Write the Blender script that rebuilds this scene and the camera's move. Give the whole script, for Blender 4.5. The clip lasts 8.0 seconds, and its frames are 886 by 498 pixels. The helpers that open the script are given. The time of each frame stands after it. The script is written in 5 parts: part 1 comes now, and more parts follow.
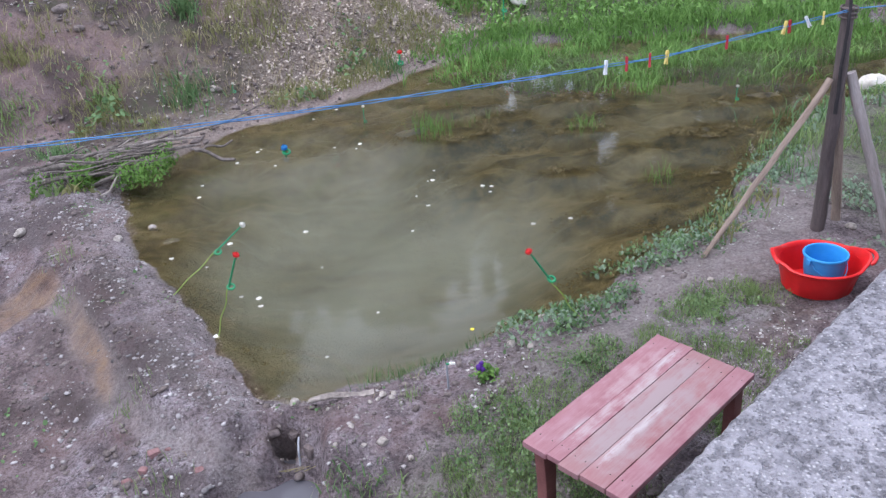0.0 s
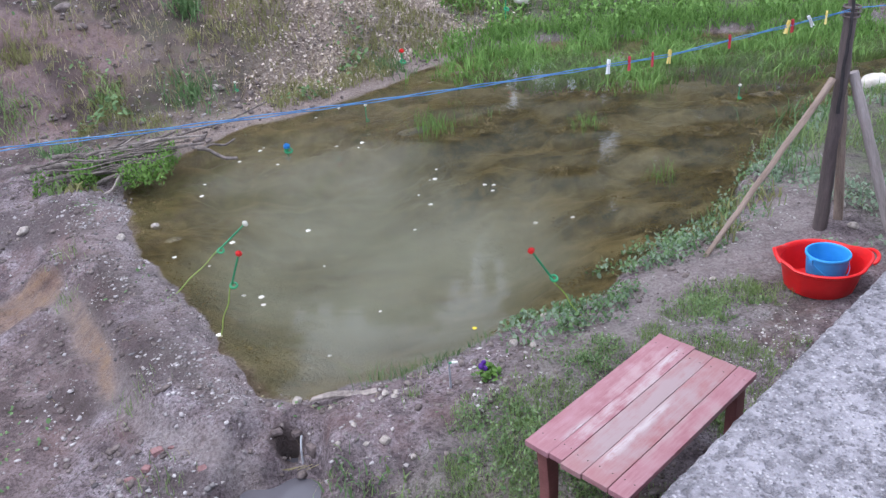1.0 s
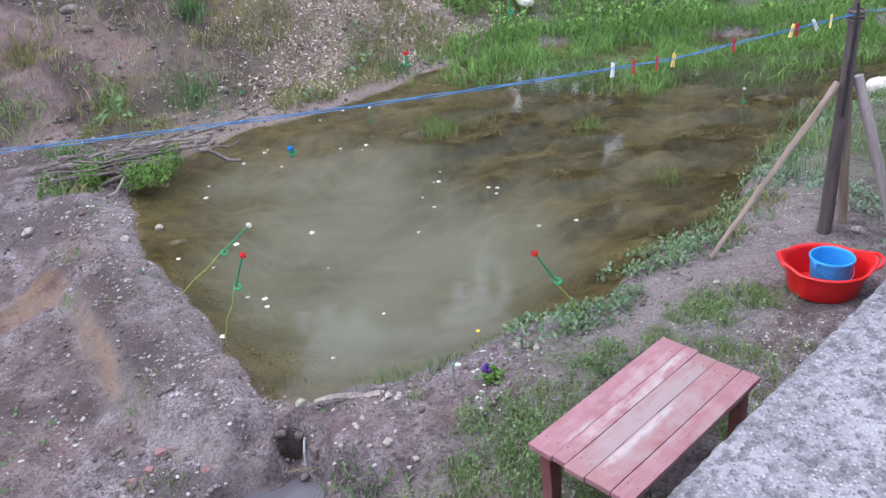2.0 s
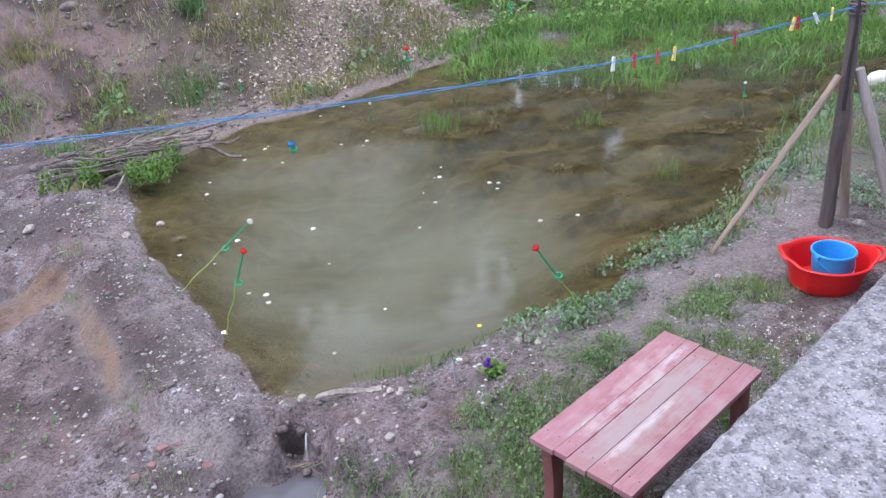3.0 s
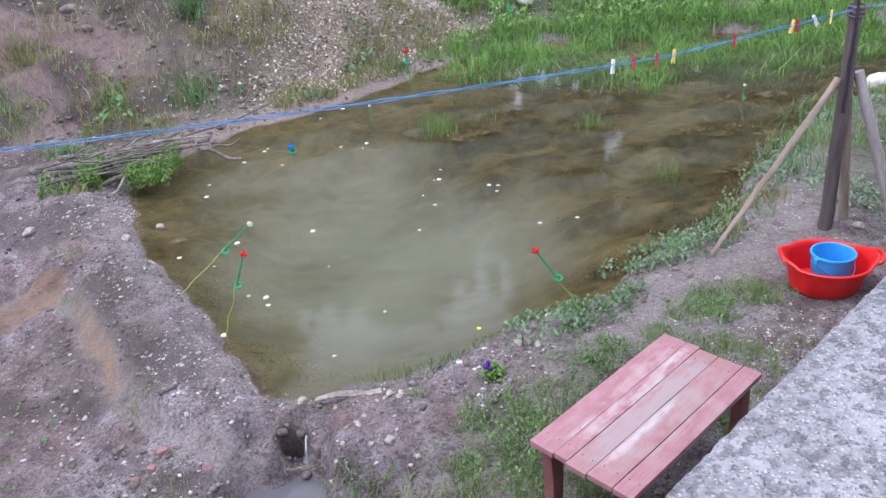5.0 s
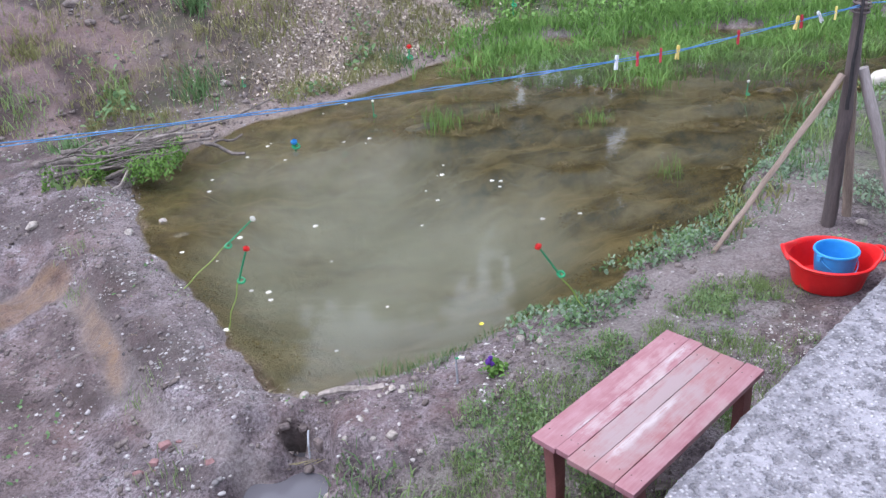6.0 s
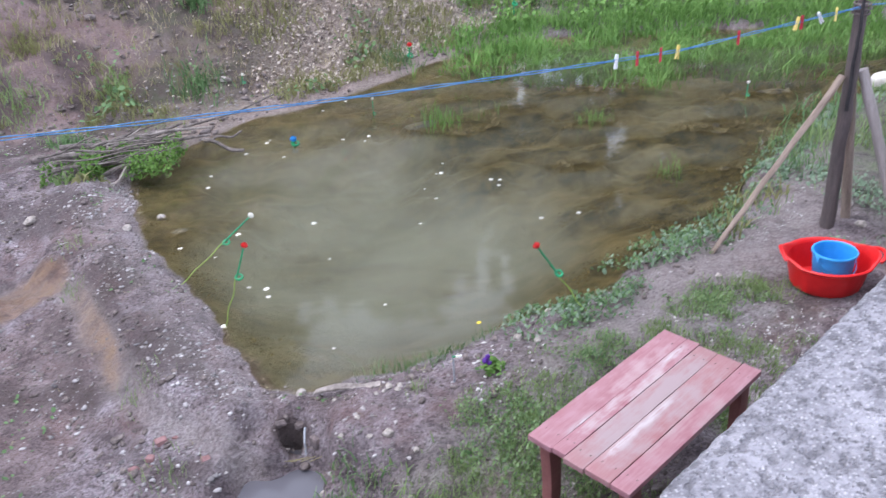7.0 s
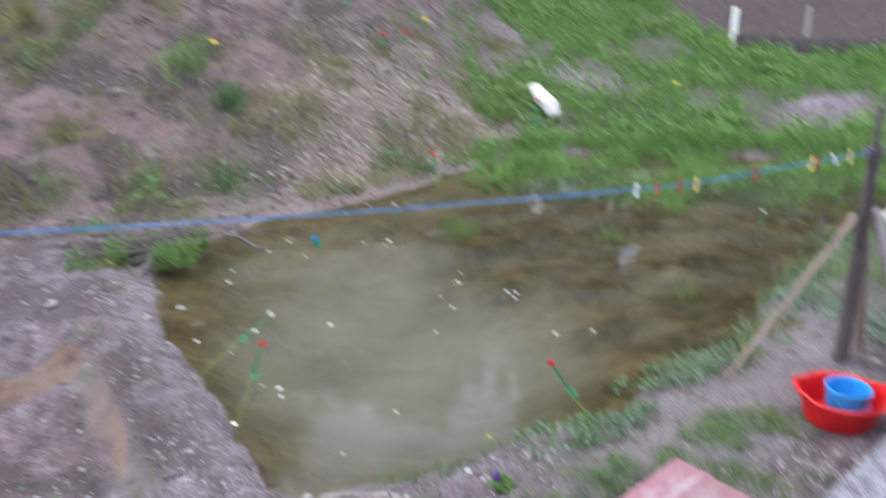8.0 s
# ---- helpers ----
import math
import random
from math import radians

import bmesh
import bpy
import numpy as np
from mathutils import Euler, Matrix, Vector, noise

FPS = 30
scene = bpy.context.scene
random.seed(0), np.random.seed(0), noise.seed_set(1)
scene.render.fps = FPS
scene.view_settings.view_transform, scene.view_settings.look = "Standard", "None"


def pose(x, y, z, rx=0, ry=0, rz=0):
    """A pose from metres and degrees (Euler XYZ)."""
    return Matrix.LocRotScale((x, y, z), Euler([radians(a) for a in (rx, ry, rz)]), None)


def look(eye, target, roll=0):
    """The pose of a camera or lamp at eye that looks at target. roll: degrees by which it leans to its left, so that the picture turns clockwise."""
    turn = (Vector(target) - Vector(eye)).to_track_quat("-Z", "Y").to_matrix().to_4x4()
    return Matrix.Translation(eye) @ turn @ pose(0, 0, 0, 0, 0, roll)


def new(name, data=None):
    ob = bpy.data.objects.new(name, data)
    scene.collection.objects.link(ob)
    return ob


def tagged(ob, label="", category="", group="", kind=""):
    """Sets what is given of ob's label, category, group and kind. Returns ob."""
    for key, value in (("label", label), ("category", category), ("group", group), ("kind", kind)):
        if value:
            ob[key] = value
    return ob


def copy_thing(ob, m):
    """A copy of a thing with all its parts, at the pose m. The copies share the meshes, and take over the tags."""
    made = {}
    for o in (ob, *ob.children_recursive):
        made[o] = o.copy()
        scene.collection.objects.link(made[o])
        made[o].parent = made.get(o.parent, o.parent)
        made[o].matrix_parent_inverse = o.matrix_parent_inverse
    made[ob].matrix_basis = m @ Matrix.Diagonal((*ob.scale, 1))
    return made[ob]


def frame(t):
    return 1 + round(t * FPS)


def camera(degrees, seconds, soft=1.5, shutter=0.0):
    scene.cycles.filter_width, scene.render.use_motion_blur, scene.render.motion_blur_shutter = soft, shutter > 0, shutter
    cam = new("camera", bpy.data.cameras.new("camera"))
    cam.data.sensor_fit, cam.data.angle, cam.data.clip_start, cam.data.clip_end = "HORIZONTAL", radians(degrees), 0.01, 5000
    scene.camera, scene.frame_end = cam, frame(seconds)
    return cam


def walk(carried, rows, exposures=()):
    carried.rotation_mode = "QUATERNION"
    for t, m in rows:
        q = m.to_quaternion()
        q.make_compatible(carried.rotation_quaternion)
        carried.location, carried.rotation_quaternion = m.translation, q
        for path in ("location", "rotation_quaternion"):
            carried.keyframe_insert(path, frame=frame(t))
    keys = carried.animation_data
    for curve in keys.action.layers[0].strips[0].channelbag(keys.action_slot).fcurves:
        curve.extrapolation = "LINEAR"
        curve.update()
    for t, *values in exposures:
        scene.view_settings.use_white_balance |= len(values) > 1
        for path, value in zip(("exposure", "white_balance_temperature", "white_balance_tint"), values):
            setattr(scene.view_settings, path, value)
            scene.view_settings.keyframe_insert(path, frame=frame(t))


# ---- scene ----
cam = camera(57.0, 8.0, soft=1.3, shutter=1.3)
PATH = [
    (0, (0.002, 0.0, 2.645), (0.018, 1.772, 1.717), -4.8),
    (0.5, (-0.001, -0.004, 2.648), (0.012, 1.767, 1.718), -4.9),
    (1, (-0.003, -0.003, 2.651), (0.009, 1.767, 1.72), -4.8),
    (1.5, (-0.005, -0.004, 2.655), (0.001, 1.77, 1.733), -4.6),
    (3, (-0.003, -0.007, 2.646), (-0.003, 1.762, 1.713), -5.0),
    (3.5, (0.0, -0.002, 2.65), (0.0, 1.772, 1.727), -5.0),
    (4, (0.0, -0.002, 2.653), (0.005, 1.776, 1.738), -4.9),
    (4.5, (-0.003, -0.006, 2.651), (0.001, 1.769, 1.728), -5.0),
    (6, (-0.006, -0.007, 2.649), (-0.011, 1.76, 1.711), -4.9),
    (6.5, (-0.011, -0.012, 2.653), (-0.022, 1.75, 1.709), -4.9),
    (7, (-0.001, -0.004, 2.644), (-0.004, 1.761, 1.703), -4.4),
    (7.2, (-0.012, -0.004, 2.673), (0.016, 1.777, 1.763), -3.6),
    (7.4, (-0.009, -0.005, 2.691), (0.051, 1.796, 1.822), -2.7),
    (7.5, (-0.018, -0.02, 2.695), (0.051, 1.791, 1.85), -2.1),
    (7.7, (-0.052, -0.043, 2.715), (0.009, 1.792, 1.922), -1.5),
    (8, (-0.046, -0.059, 2.733), (-0.063, 1.809, 2.019), -1.0),
]
walk(cam, [(t, look(eye, target, roll)) for t, eye, target, roll in PATH],
     [(0.0, 1.19), (1.5, 1.28), (3.5, 1.37), (6.0, 1.41), (7.0, 1.41), (8.0, 1.34)])

# ---- world, sun ----
SUN_EL, SUN_ROT = radians(70), radians(285)
world = bpy.data.worlds.new("evening_sky")
scene.world = world
world.use_nodes = True
wn = world.node_tree
sky = wn.nodes.new("ShaderNodeTexSky")
sky.sky_type = 'NISHITA'
sky.sun_disc = False
sky.sun_elevation, sky.sun_rotation = SUN_EL, SUN_ROT
sky.dust_density = 4.0
wn.nodes["Background"].inputs["Strength"].default_value = 0.14
cloud = wn.nodes.new("ShaderNodeMix")
cloud.data_type = 'RGBA'
cloud.inputs[0].default_value = 0.72
cloud.inputs[7].default_value = (6.4, 7.05, 8.8, 1)
wn.links.new(sky.outputs[0], cloud.inputs[6])
wn.links.new(cloud.outputs[2], wn.nodes["Background"].inputs["Color"])
sun = new("sun", bpy.data.lights.new("sun", 'SUN'))
sun.data.energy, sun.data.angle, sun.data.color = 0.5, radians(45), (0.98, 0.98, 1.0)
sun.matrix_world = look((math.sin(SUN_ROT) * 20, math.cos(SUN_ROT) * 20, 20 * math.tan(SUN_EL)), (0, 0, 0))

# ---- mesh helpers ----
RNG = np.random.default_rng(7)


def mesh_from(name, verts, faces, material, smooth=False):
    me = bpy.data.meshes.new(name)
    me.from_pydata([tuple(v) for v in verts], [], [tuple(f) for f in faces])
    me.materials.append(material)
    if smooth:
        me.polygons.foreach_set("use_smooth", [True] * len(me.polygons))
    me.update()
    return me


def part(name, bm, material, parent=None, label="", smooth=True, fix=True):
    me = bpy.data.meshes.new(name)
    if fix:
        bmesh.ops.recalc_face_normals(bm, faces=bm.faces)
    bm.to_mesh(me)
    bm.free()
    me.materials.append(material)
    if smooth:
        for p in me.polygons:
            p.use_smooth = True
        me.set_sharp_from_angle(angle=radians(38))
    ob = new(name, me)
    if parent is not None:
        ob.parent = parent
    if label:
        tagged(ob, label)
    return ob


def empty(name, m, label, category, group="", kind=""):
    ob = new(name)
    ob.empty_display_size = 0.1
    ob.matrix_world = m
    return tagged(ob, label, category, group, kind)


def box_bm(sx, sy, sz, bevel=0.004, cuts=0, wobble=0.0, seed=0):
    bm = bmesh.new()
    bmesh.ops.create_cube(bm, size=1.0, matrix=Matrix.Diagonal((sx, sy, sz, 1)))
    if cuts:
        axis = max(range(3), key=lambda k: (sx, sy, sz)[k])
        es = [e for e in bm.edges if abs((e.verts[0].co - e.verts[1].co)[axis]) > 0.5 * (sx, sy, sz)[axis]]
        bmesh.ops.subdivide_edges(bm, edges=es, cuts=cuts, use_grid_fill=True)
    if wobble:
        for v in bm.verts:
            v.co += noise.noise_vector(v.co * 5 + Vector((seed * 3.1, seed, 0))) * wobble
    if bevel:
        sharp = [e for e in bm.edges if len(e.link_faces) == 2 and e.calc_face_angle(0) > 0.6]
        bmesh.ops.bevel(bm, geom=sharp, offset=bevel, segments=2, affect='EDGES', profile=0.6)
    return bm


def tube_bm(points, radii, sides=10, caps=True, wob=0.0):
    """A tube along points with a radius for each."""
    bm = bmesh.new()
    pts = [Vector(p) for p in points]
    rings = []
    ref = Vector((0.31, 0.17, 0.93))
    for i, p in enumerate(pts):
        d = (pts[min(i + 1, len(pts) - 1)] - pts[max(i - 1, 0)]).normalized()
        a = d.cross(ref)
        if a.length < 0.1:
            a = d.cross(Vector((1, 0, 0)))
        a.normalize()
        b = d.cross(a)
        ring = []
        for k in range(sides):
            an = 2 * math.pi * k / sides
            rr = radii[i] * (1 + wob * noise.noise(Vector((an * 0.8, i * 0.7, p.x * 3))))
            ring.append(bm.verts.new(p + (a * math.cos(an) + b * math.sin(an)) * rr))
        rings.append(ring)
    for r0, r1 in zip(rings, rings[1:]):
        for k in range(sides):
            bm.faces.new((r0[k], r0[(k + 1) % sides], r1[(k + 1) % sides], r1[k]))
    if caps:
        bm.faces.new(rings[0][::-1])
        bm.faces.new(rings[-1])
    return bm


def lathe_bm(profile, sides=48, sx=1.0, sy=1.0):
    """Rings of (radius, z), scaled to an oval."""
    bm = bmesh.new()
    rings = []
    for r, z in profile:
        rings.append([bm.verts.new((r * sx * math.cos(2 * math.pi * k / sides), r * sy * math.sin(2 * math.pi * k / sides), z)) for k in range(sides)])
    for r0, r1 in zip(rings, rings[1:]):
        for k in range(sides):
            bm.faces.new((r0[k], r0[(k + 1) % sides], r1[(k + 1) % sides], r1[k]))
    bm.faces.new(rings[0][::-1])
    bm.faces.new(rings[-1])
    return bm


# ---- materials ----
def base_mat(name, rough=0.8, metal=0.0):
    m = bpy.data.materials.new(name)
    m.use_nodes = True
    nt = m.node_tree
    p = nt.nodes["Principled BSDF"]
    p.inputs["Roughness"].default_value = rough
    p.inputs["Metallic"].default_value = metal
    return m, nt, p


def node(nt, kind, **inputs):
    n = nt.nodes.new("ShaderNode" + kind)
    for k, v in inputs.items():
        n.inputs[k.replace("_", " ")].default_value = v
    return n


def coords(nt, kind="Object", scale=(1, 1, 1)):
    tc = nt.nodes.new("ShaderNodeTexCoord")
    mp = nt.nodes.new("ShaderNodeMapping")
    mp.inputs["Scale"].default_value = scale
    nt.links.new(tc.outputs[kind], mp.inputs["Vector"])
    return mp.outputs[0]


def noise_tex(nt, vec, scale, detail=4.0, rough=0.55):
    n = node(nt, "TexNoise", Scale=scale, Detail=detail, Roughness=rough)
    nt.links.new(vec, n.inputs["Vector"])
    return n.outputs["Fac"]


def ramp(nt, fac, stops):
    r = nt.nodes.new("ShaderNodeValToRGB")
    el = r.color_ramp.elements
    while len(el) < len(stops):
        el.new(0.5)
    for e, (pos, col) in zip(el, stops):
        e.position = pos
        e.color = (*col, 1) if len(col) == 3 else col
    nt.links.new(fac, r.inputs[0])
    return r.outputs[0]


def mix(nt, fac, a, b, blend='MIX'):
    n = nt.nodes.new("ShaderNodeMix")
    n.data_type = 'RGBA'
    n.blend_type = blend
    for sock, val in ((n.inputs[0], fac), (n.inputs[6], a), (n.inputs[7], b)):
        if isinstance(val, (int, float)):
            sock.default_value = val
        elif isinstance(val, tuple):
            sock.default_value = (*val, 1)
        else:
            nt.links.new(val, sock)
    return n.outputs[2]


def mathn(nt, op, a, b=0.0, clamp=False):
    n = nt.nodes.new("ShaderNodeMath")
    n.operation = op
    n.use_clamp = clamp
    for sock, val in ((n.inputs[0], a), (n.inputs[1], b)):
        if isinstance(val, (int, float)):
            sock.default_value = val
        else:
            nt.links.new(val, sock)
    return n.outputs[0]


def attr(nt, name):
    a = nt.nodes.new("ShaderNodeAttribute")
    a.attribute_name = name
    return a.outputs["Fac"]


def bump(nt, p, height, strength=0.3, dist=0.01):
    b = node(nt, "Bump", Strength=strength, Distance=dist)
    nt.links.new(height, b.inputs["Height"])
    nt.links.new(b.outputs[0], p.inputs["Normal"])


def two_tone(name, dark, light, scale=8.0, rough=0.8, fine=60.0, strength=0.3, kind="Object", stretch=(1, 1, 1), dist=0.004, spec=0.5):
    m, nt, p = base_mat(name, rough)
    v = coords(nt, kind, stretch)
    big = noise_tex(nt, v, scale, 5)
    small = noise_tex(nt, v, fine, 3)
    f = mathn(nt, 'ADD', mathn(nt, 'MULTIPLY', big, 0.65), mathn(nt, 'MULTIPLY', small, 0.35))
    nt.links.new(ramp(nt, f, [(0.36, dark), (0.64, light)]), p.inputs["Base Color"])
    p.inputs["Specular IOR Level"].default_value = spec
    bump(nt, p, small, strength, dist)
    return m


def foliage(name, dark, light, rough=0.6, trans=0.25):
    m, nt, p = base_mat(name, rough)
    g = nt.nodes.new("ShaderNodeNewGeometry")
    v = coords(nt, "Object")
    f = mathn(nt, 'ADD', mathn(nt, 'MULTIPLY', g.outputs["Random Per Island"], 0.6), mathn(nt, 'MULTIPLY', noise_tex(nt, v, 1.9, 4), 0.7))
    nt.links.new(ramp(nt, f, [(0.3, dark), (0.95, light)]), p.inputs["Base Color"])
    p.inputs["Specular IOR Level"].default_value = 0.25
    tr = nt.nodes.new("ShaderNodeBsdfTranslucent")
    tr.inputs["Color"].default_value = (*light, 1)
    mx = nt.nodes.new("ShaderNodeMixShader")
    mx.inputs[0].default_value = trans
    nt.links.new(p.outputs[0], mx.inputs[1])
    nt.links.new(tr.outputs[0], mx.inputs[2])
    nt.links.new(mx.outputs[0], nt.nodes["Material Output"].inputs["Surface"])
    return m


# ground: soil, litter, wet mud, rust silt, pond bed, painted pit shade, by masks laid down with the terrain
M_GROUND, nt, p = base_mat("ground_soil", 0.9)
v = coords(nt, "Object")
n1, n2, n3 = noise_tex(nt, v, 1.1, 5), noise_tex(nt, v, 9, 6, 0.65), noise_tex(nt, v, 55, 4, 0.7)
soil = ramp(nt, mathn(nt, 'ADD', mathn(nt, 'MULTIPLY', n1, 0.4), mathn(nt, 'MULTIPLY', n2, 0.6)),
            [(0.38, (0.072, 0.053, 0.056)), (0.5, (0.19, 0.152, 0.158)), (0.61, (0.295, 0.256, 0.272))])
n4 = noise_tex(nt, v, 130, 4, 0.75)
speck = ramp(nt, n3, [(0.38, (0.5, 0.48, 0.48)), (0.5, (1.08, 1.07, 1.09)), (0.64, (1.42, 1.41, 1.44))])
soil = mix(nt, 1.0, soil, speck, 'MULTIPLY')
soil = mix(nt, 0.6, soil, ramp(nt, n4, [(0.36, (0.6, 0.59, 0.6)), (0.62, (1.35, 1.34, 1.37))]), 'MULTIPLY')
red = ramp(nt, noise_tex(nt, v, 3.1, 4, 0.65), [(0.50, (0, 0, 0)), (0.66, (1, 1, 1))])
soil = mix(nt, mathn(nt, 'MULTIPLY', red, 0.42), soil, (0.19, 0.105, 0.10))
grey = ramp(nt, noise_tex(nt, v, 4.3, 5, 0.7), [(0.52, (0, 0, 0)), (0.64, (1, 1, 1))])
soil = mix(nt, mathn(nt, 'MULTIPLY', grey, 0.2), soil, (0.27, 0.245, 0.26))
vor = node(nt, "TexVoronoi", Scale=42.0)
nt.links.new(v, vor.inputs["Vector"])
grit = ramp(nt, vor.outputs["Distance"], [(0.12, (1, 1, 1)), (0.24, (0, 0, 0))])
soil = mix(nt, mathn(nt, 'MULTIPLY', mathn(nt, 'MULTIPLY', grit, mathn(nt, 'GREATER_THAN', n2, 0.53)), 0.7), soil, (0.38, 0.35, 0.33))
hum_shade = mathn(nt, 'MULTIPLY', attr(nt, "humus_and_shade"), mathn(nt, 'ADD', mathn(nt, 'MULTIPLY', n2, 2.0), -0.4), True)
soil = mix(nt, mathn(nt, 'MULTIPLY', hum_shade, 0.9), soil, (0.215, 0.134, 0.116))
soil = mix(nt, mathn(nt, 'MULTIPLY', attr(nt, "dark_soil_and_shade"), mathn(nt, 'ADD', mathn(nt, 'MULTIPLY', n2, 2.0), -0.2), True), soil, (0.062, 0.044, 0.042))
path_c = ramp(nt, n3, [(0.35, (0.205, 0.170, 0.164)), (0.65, (0.33, 0.287, 0.28))])
soil = mix(nt, mathn(nt, 'MULTIPLY', attr(nt, "path"), mathn(nt, 'ADD', mathn(nt, 'MULTIPLY', n2, 2.2), -0.4), True), soil, path_c)
green = ramp(nt, n2, [(0.35, (0.035, 0.055, 0.02)), (0.65, (0.10, 0.14, 0.045))])
gm = mathn(nt, 'MULTIPLY', attr(nt, "grass"), mathn(nt, 'ADD', mathn(nt, 'MULTIPLY', n2, 2.2), -0.35), True)
col = mix(nt, gm, soil, green)
litter = ramp(nt, n3, [(0.35, (0.19, 0.14, 0.115)), (0.65, (0.44, 0.37, 0.315))])
col = mix(nt, mathn(nt, 'MULTIPLY', attr(nt, "litter"), 0.8, True), col, litter)
rust = ramp(nt, n2, [(0.35, (0.22, 0.105, 0.04)), (0.65, (0.31, 0.18, 0.09))])
rm = mathn(nt, 'MULTIPLY', attr(nt, "rust"), mathn(nt, 'ADD', mathn(nt, 'MULTIPLY', n2, 2.4), -0.5), True)
col = mix(nt, rm, col, rust)
bed = ramp(nt, mathn(nt, 'ADD', mathn(nt, 'MULTIPLY', n2, 0.5), mathn(nt, 'MULTIPLY', noise_tex(nt, coords(nt, "Object", (1, 2.2, 1)), 1.8, 4), 0.5)),
           [(0.40, (0.10, 0.08, 0.043)), (0.50, (0.19, 0.157, 0.092)), (0.60, (0.27, 0.228, 0.145))])
algae = ramp(nt, n2, [(0.42, (0.028, 0.021, 0.010)), (0.60, (0.15, 0.117, 0.054))])
bed = mix(nt, attr(nt, "algae"), bed, algae)
bed = mix(nt, attr(nt, "silt"), bed, (0.285, 0.295, 0.25))
col = mix(nt, attr(nt, "bed"), col, bed)
nt.links.new(col, p.inputs["Base Color"])
wet = mathn(nt, 'SUBTRACT', 0.92, mathn(nt, 'MULTIPLY', attr(nt, "wet"), 0.55))
nt.links.new(wet, p.inputs["Roughness"])
bump(nt, p, mathn(nt, 'ADD', mathn(nt, 'ADD', n2, mathn(nt, 'MULTIPLY', n3, 0.6)), mathn(nt, 'MULTIPLY', n4, 0.2)), 1.0, 0.05)

M_WATER = bpy.data.materials.new("pond_water")
M_WATER.use_nodes = True
nt = M_WATER.node_tree
nt.nodes.remove(nt.nodes["Principled BSDF"])
tr = nt.nodes.new("ShaderNodeBsdfTransparent")
tr.inputs[0].default_value = (0.91, 0.87, 0.72, 1)
murk = nt.nodes.new("ShaderNodeBsdfDiffuse")
murk.inputs[0].default_value = (0.205, 0.208, 0.162, 1)
m1 = nt.nodes.new("ShaderNodeMixShader")
silt = mathn(nt, 'ADD', 0.18, mathn(nt, 'MULTIPLY', noise_tex(nt, coords(nt, "Object"), 1.5, 5, 0.62), 0.88))
nt.links.new(mathn(nt, 'SUBTRACT', 1.0, mathn(nt, 'POWER', 0.10, mathn(nt, 'MULTIPLY', attr(nt, "depth"), silt))), m1.inputs[0])
nt.links.new(tr.outputs[0], m1.inputs[1])
nt.links.new(murk.outputs[0], m1.inputs[2])
gl = nt.nodes.new("ShaderNodeBsdfGlossy")
gl.inputs["Roughness"].default_value = 0.03
fr = node(nt, "Fresnel", IOR=1.33)
v = coords(nt, "Object")
rp = node(nt, "Bump", Strength=0.12, Distance=0.01)
nt.links.new(noise_tex(nt, v, 5.5, 3), rp.inputs["Height"])
nt.links.new(rp.outputs[0], gl.inputs["Normal"])
nt.links.new(rp.outputs[0], fr.inputs["Normal"])
m2 = nt.nodes.new("ShaderNodeMixShader")
nt.links.new(fr.outputs[0], m2.inputs[0])
nt.links.new(m1.outputs[0], m2.inputs[1])
nt.links.new(gl.outputs[0], m2.inputs[2])
nt.links.new(m2.outputs[0], nt.nodes["Material Output"].inputs["Surface"])

M_CONCRETE, nt, p = base_mat("rough_concrete", 0.93)
v = coords(nt, "Object")
c1, c2, c3 = noise_tex(nt, v, 7, 5), noise_tex(nt, v, 45, 5, 0.7), noise_tex(nt, v, 170, 3, 0.7)
cc = ramp(nt, mathn(nt, 'ADD', mathn(nt, 'MULTIPLY', c1, 0.45), mathn(nt, 'MULTIPLY', c2, 0.55)), [(0.40, (0.15, 0.143, 0.16)), (0.5, (0.24, 0.23, 0.255)), (0.60, (0.32, 0.307, 0.338))])
spots = ramp(nt, noise_tex(nt, v, 34, 3, 0.6), [(0.34, (1, 1, 1)), (0.46, (0, 0, 0))])
cells = node(nt, "TexVoronoi", Scale=105.0)
nt.links.new(v, cells.inputs["Vector"])
grain = ramp(nt, cells.outputs["Distance"], [(0.18, (1, 1, 1)), (0.5, (0, 0, 0))])
tone = nt.nodes.new("ShaderNodeSeparateColor")
nt.links.new(cells.outputs["Color"], tone.inputs[0])
cc = mix(nt, mathn(nt, 'MULTIPLY', mathn(nt, 'MULTIPLY', grain, mathn(nt, 'GREATER_THAN', tone.outputs[0], 0.6)), 0.8), cc, (0.46, 0.445, 0.47))
cc = mix(nt, mathn(nt, 'MULTIPLY', mathn(nt, 'MULTIPLY', grain, mathn(nt, 'LESS_THAN', tone.outputs[0], 0.25)), 0.75), cc, (0.11, 0.105, 0.12))
cc = mix(nt, mathn(nt, 'MULTIPLY', spots, 0.62), cc, (0.095, 0.088, 0.10))
nt.links.new(cc, p.inputs["Base Color"])
bump(nt, p, mathn(nt, 'SUBTRACT', mathn(nt, 'ADD', c2, mathn(nt, 'ADD', mathn(nt, 'MULTIPLY', c3, 0.4), mathn(nt, 'MULTIPLY', grain, 0.4))), spots), 1.0, 0.007)
M_GRIT = foliage("concrete_grit", (0.10, 0.095, 0.11), (0.27, 0.26, 0.28), 0.9, 0.0)
M_WOOD = two_tone("weathered_wood", (0.16, 0.115, 0.09), (0.36, 0.28, 0.235), 4, 0.8, 40, 0.4, stretch=(6, 6, 0.6))
M_DARKWOOD = two_tone("dark_post_wood", (0.055, 0.042, 0.042), (0.13, 0.10, 0.098), 4, 0.75, 40, 0.4, stretch=(6, 6, 0.6))
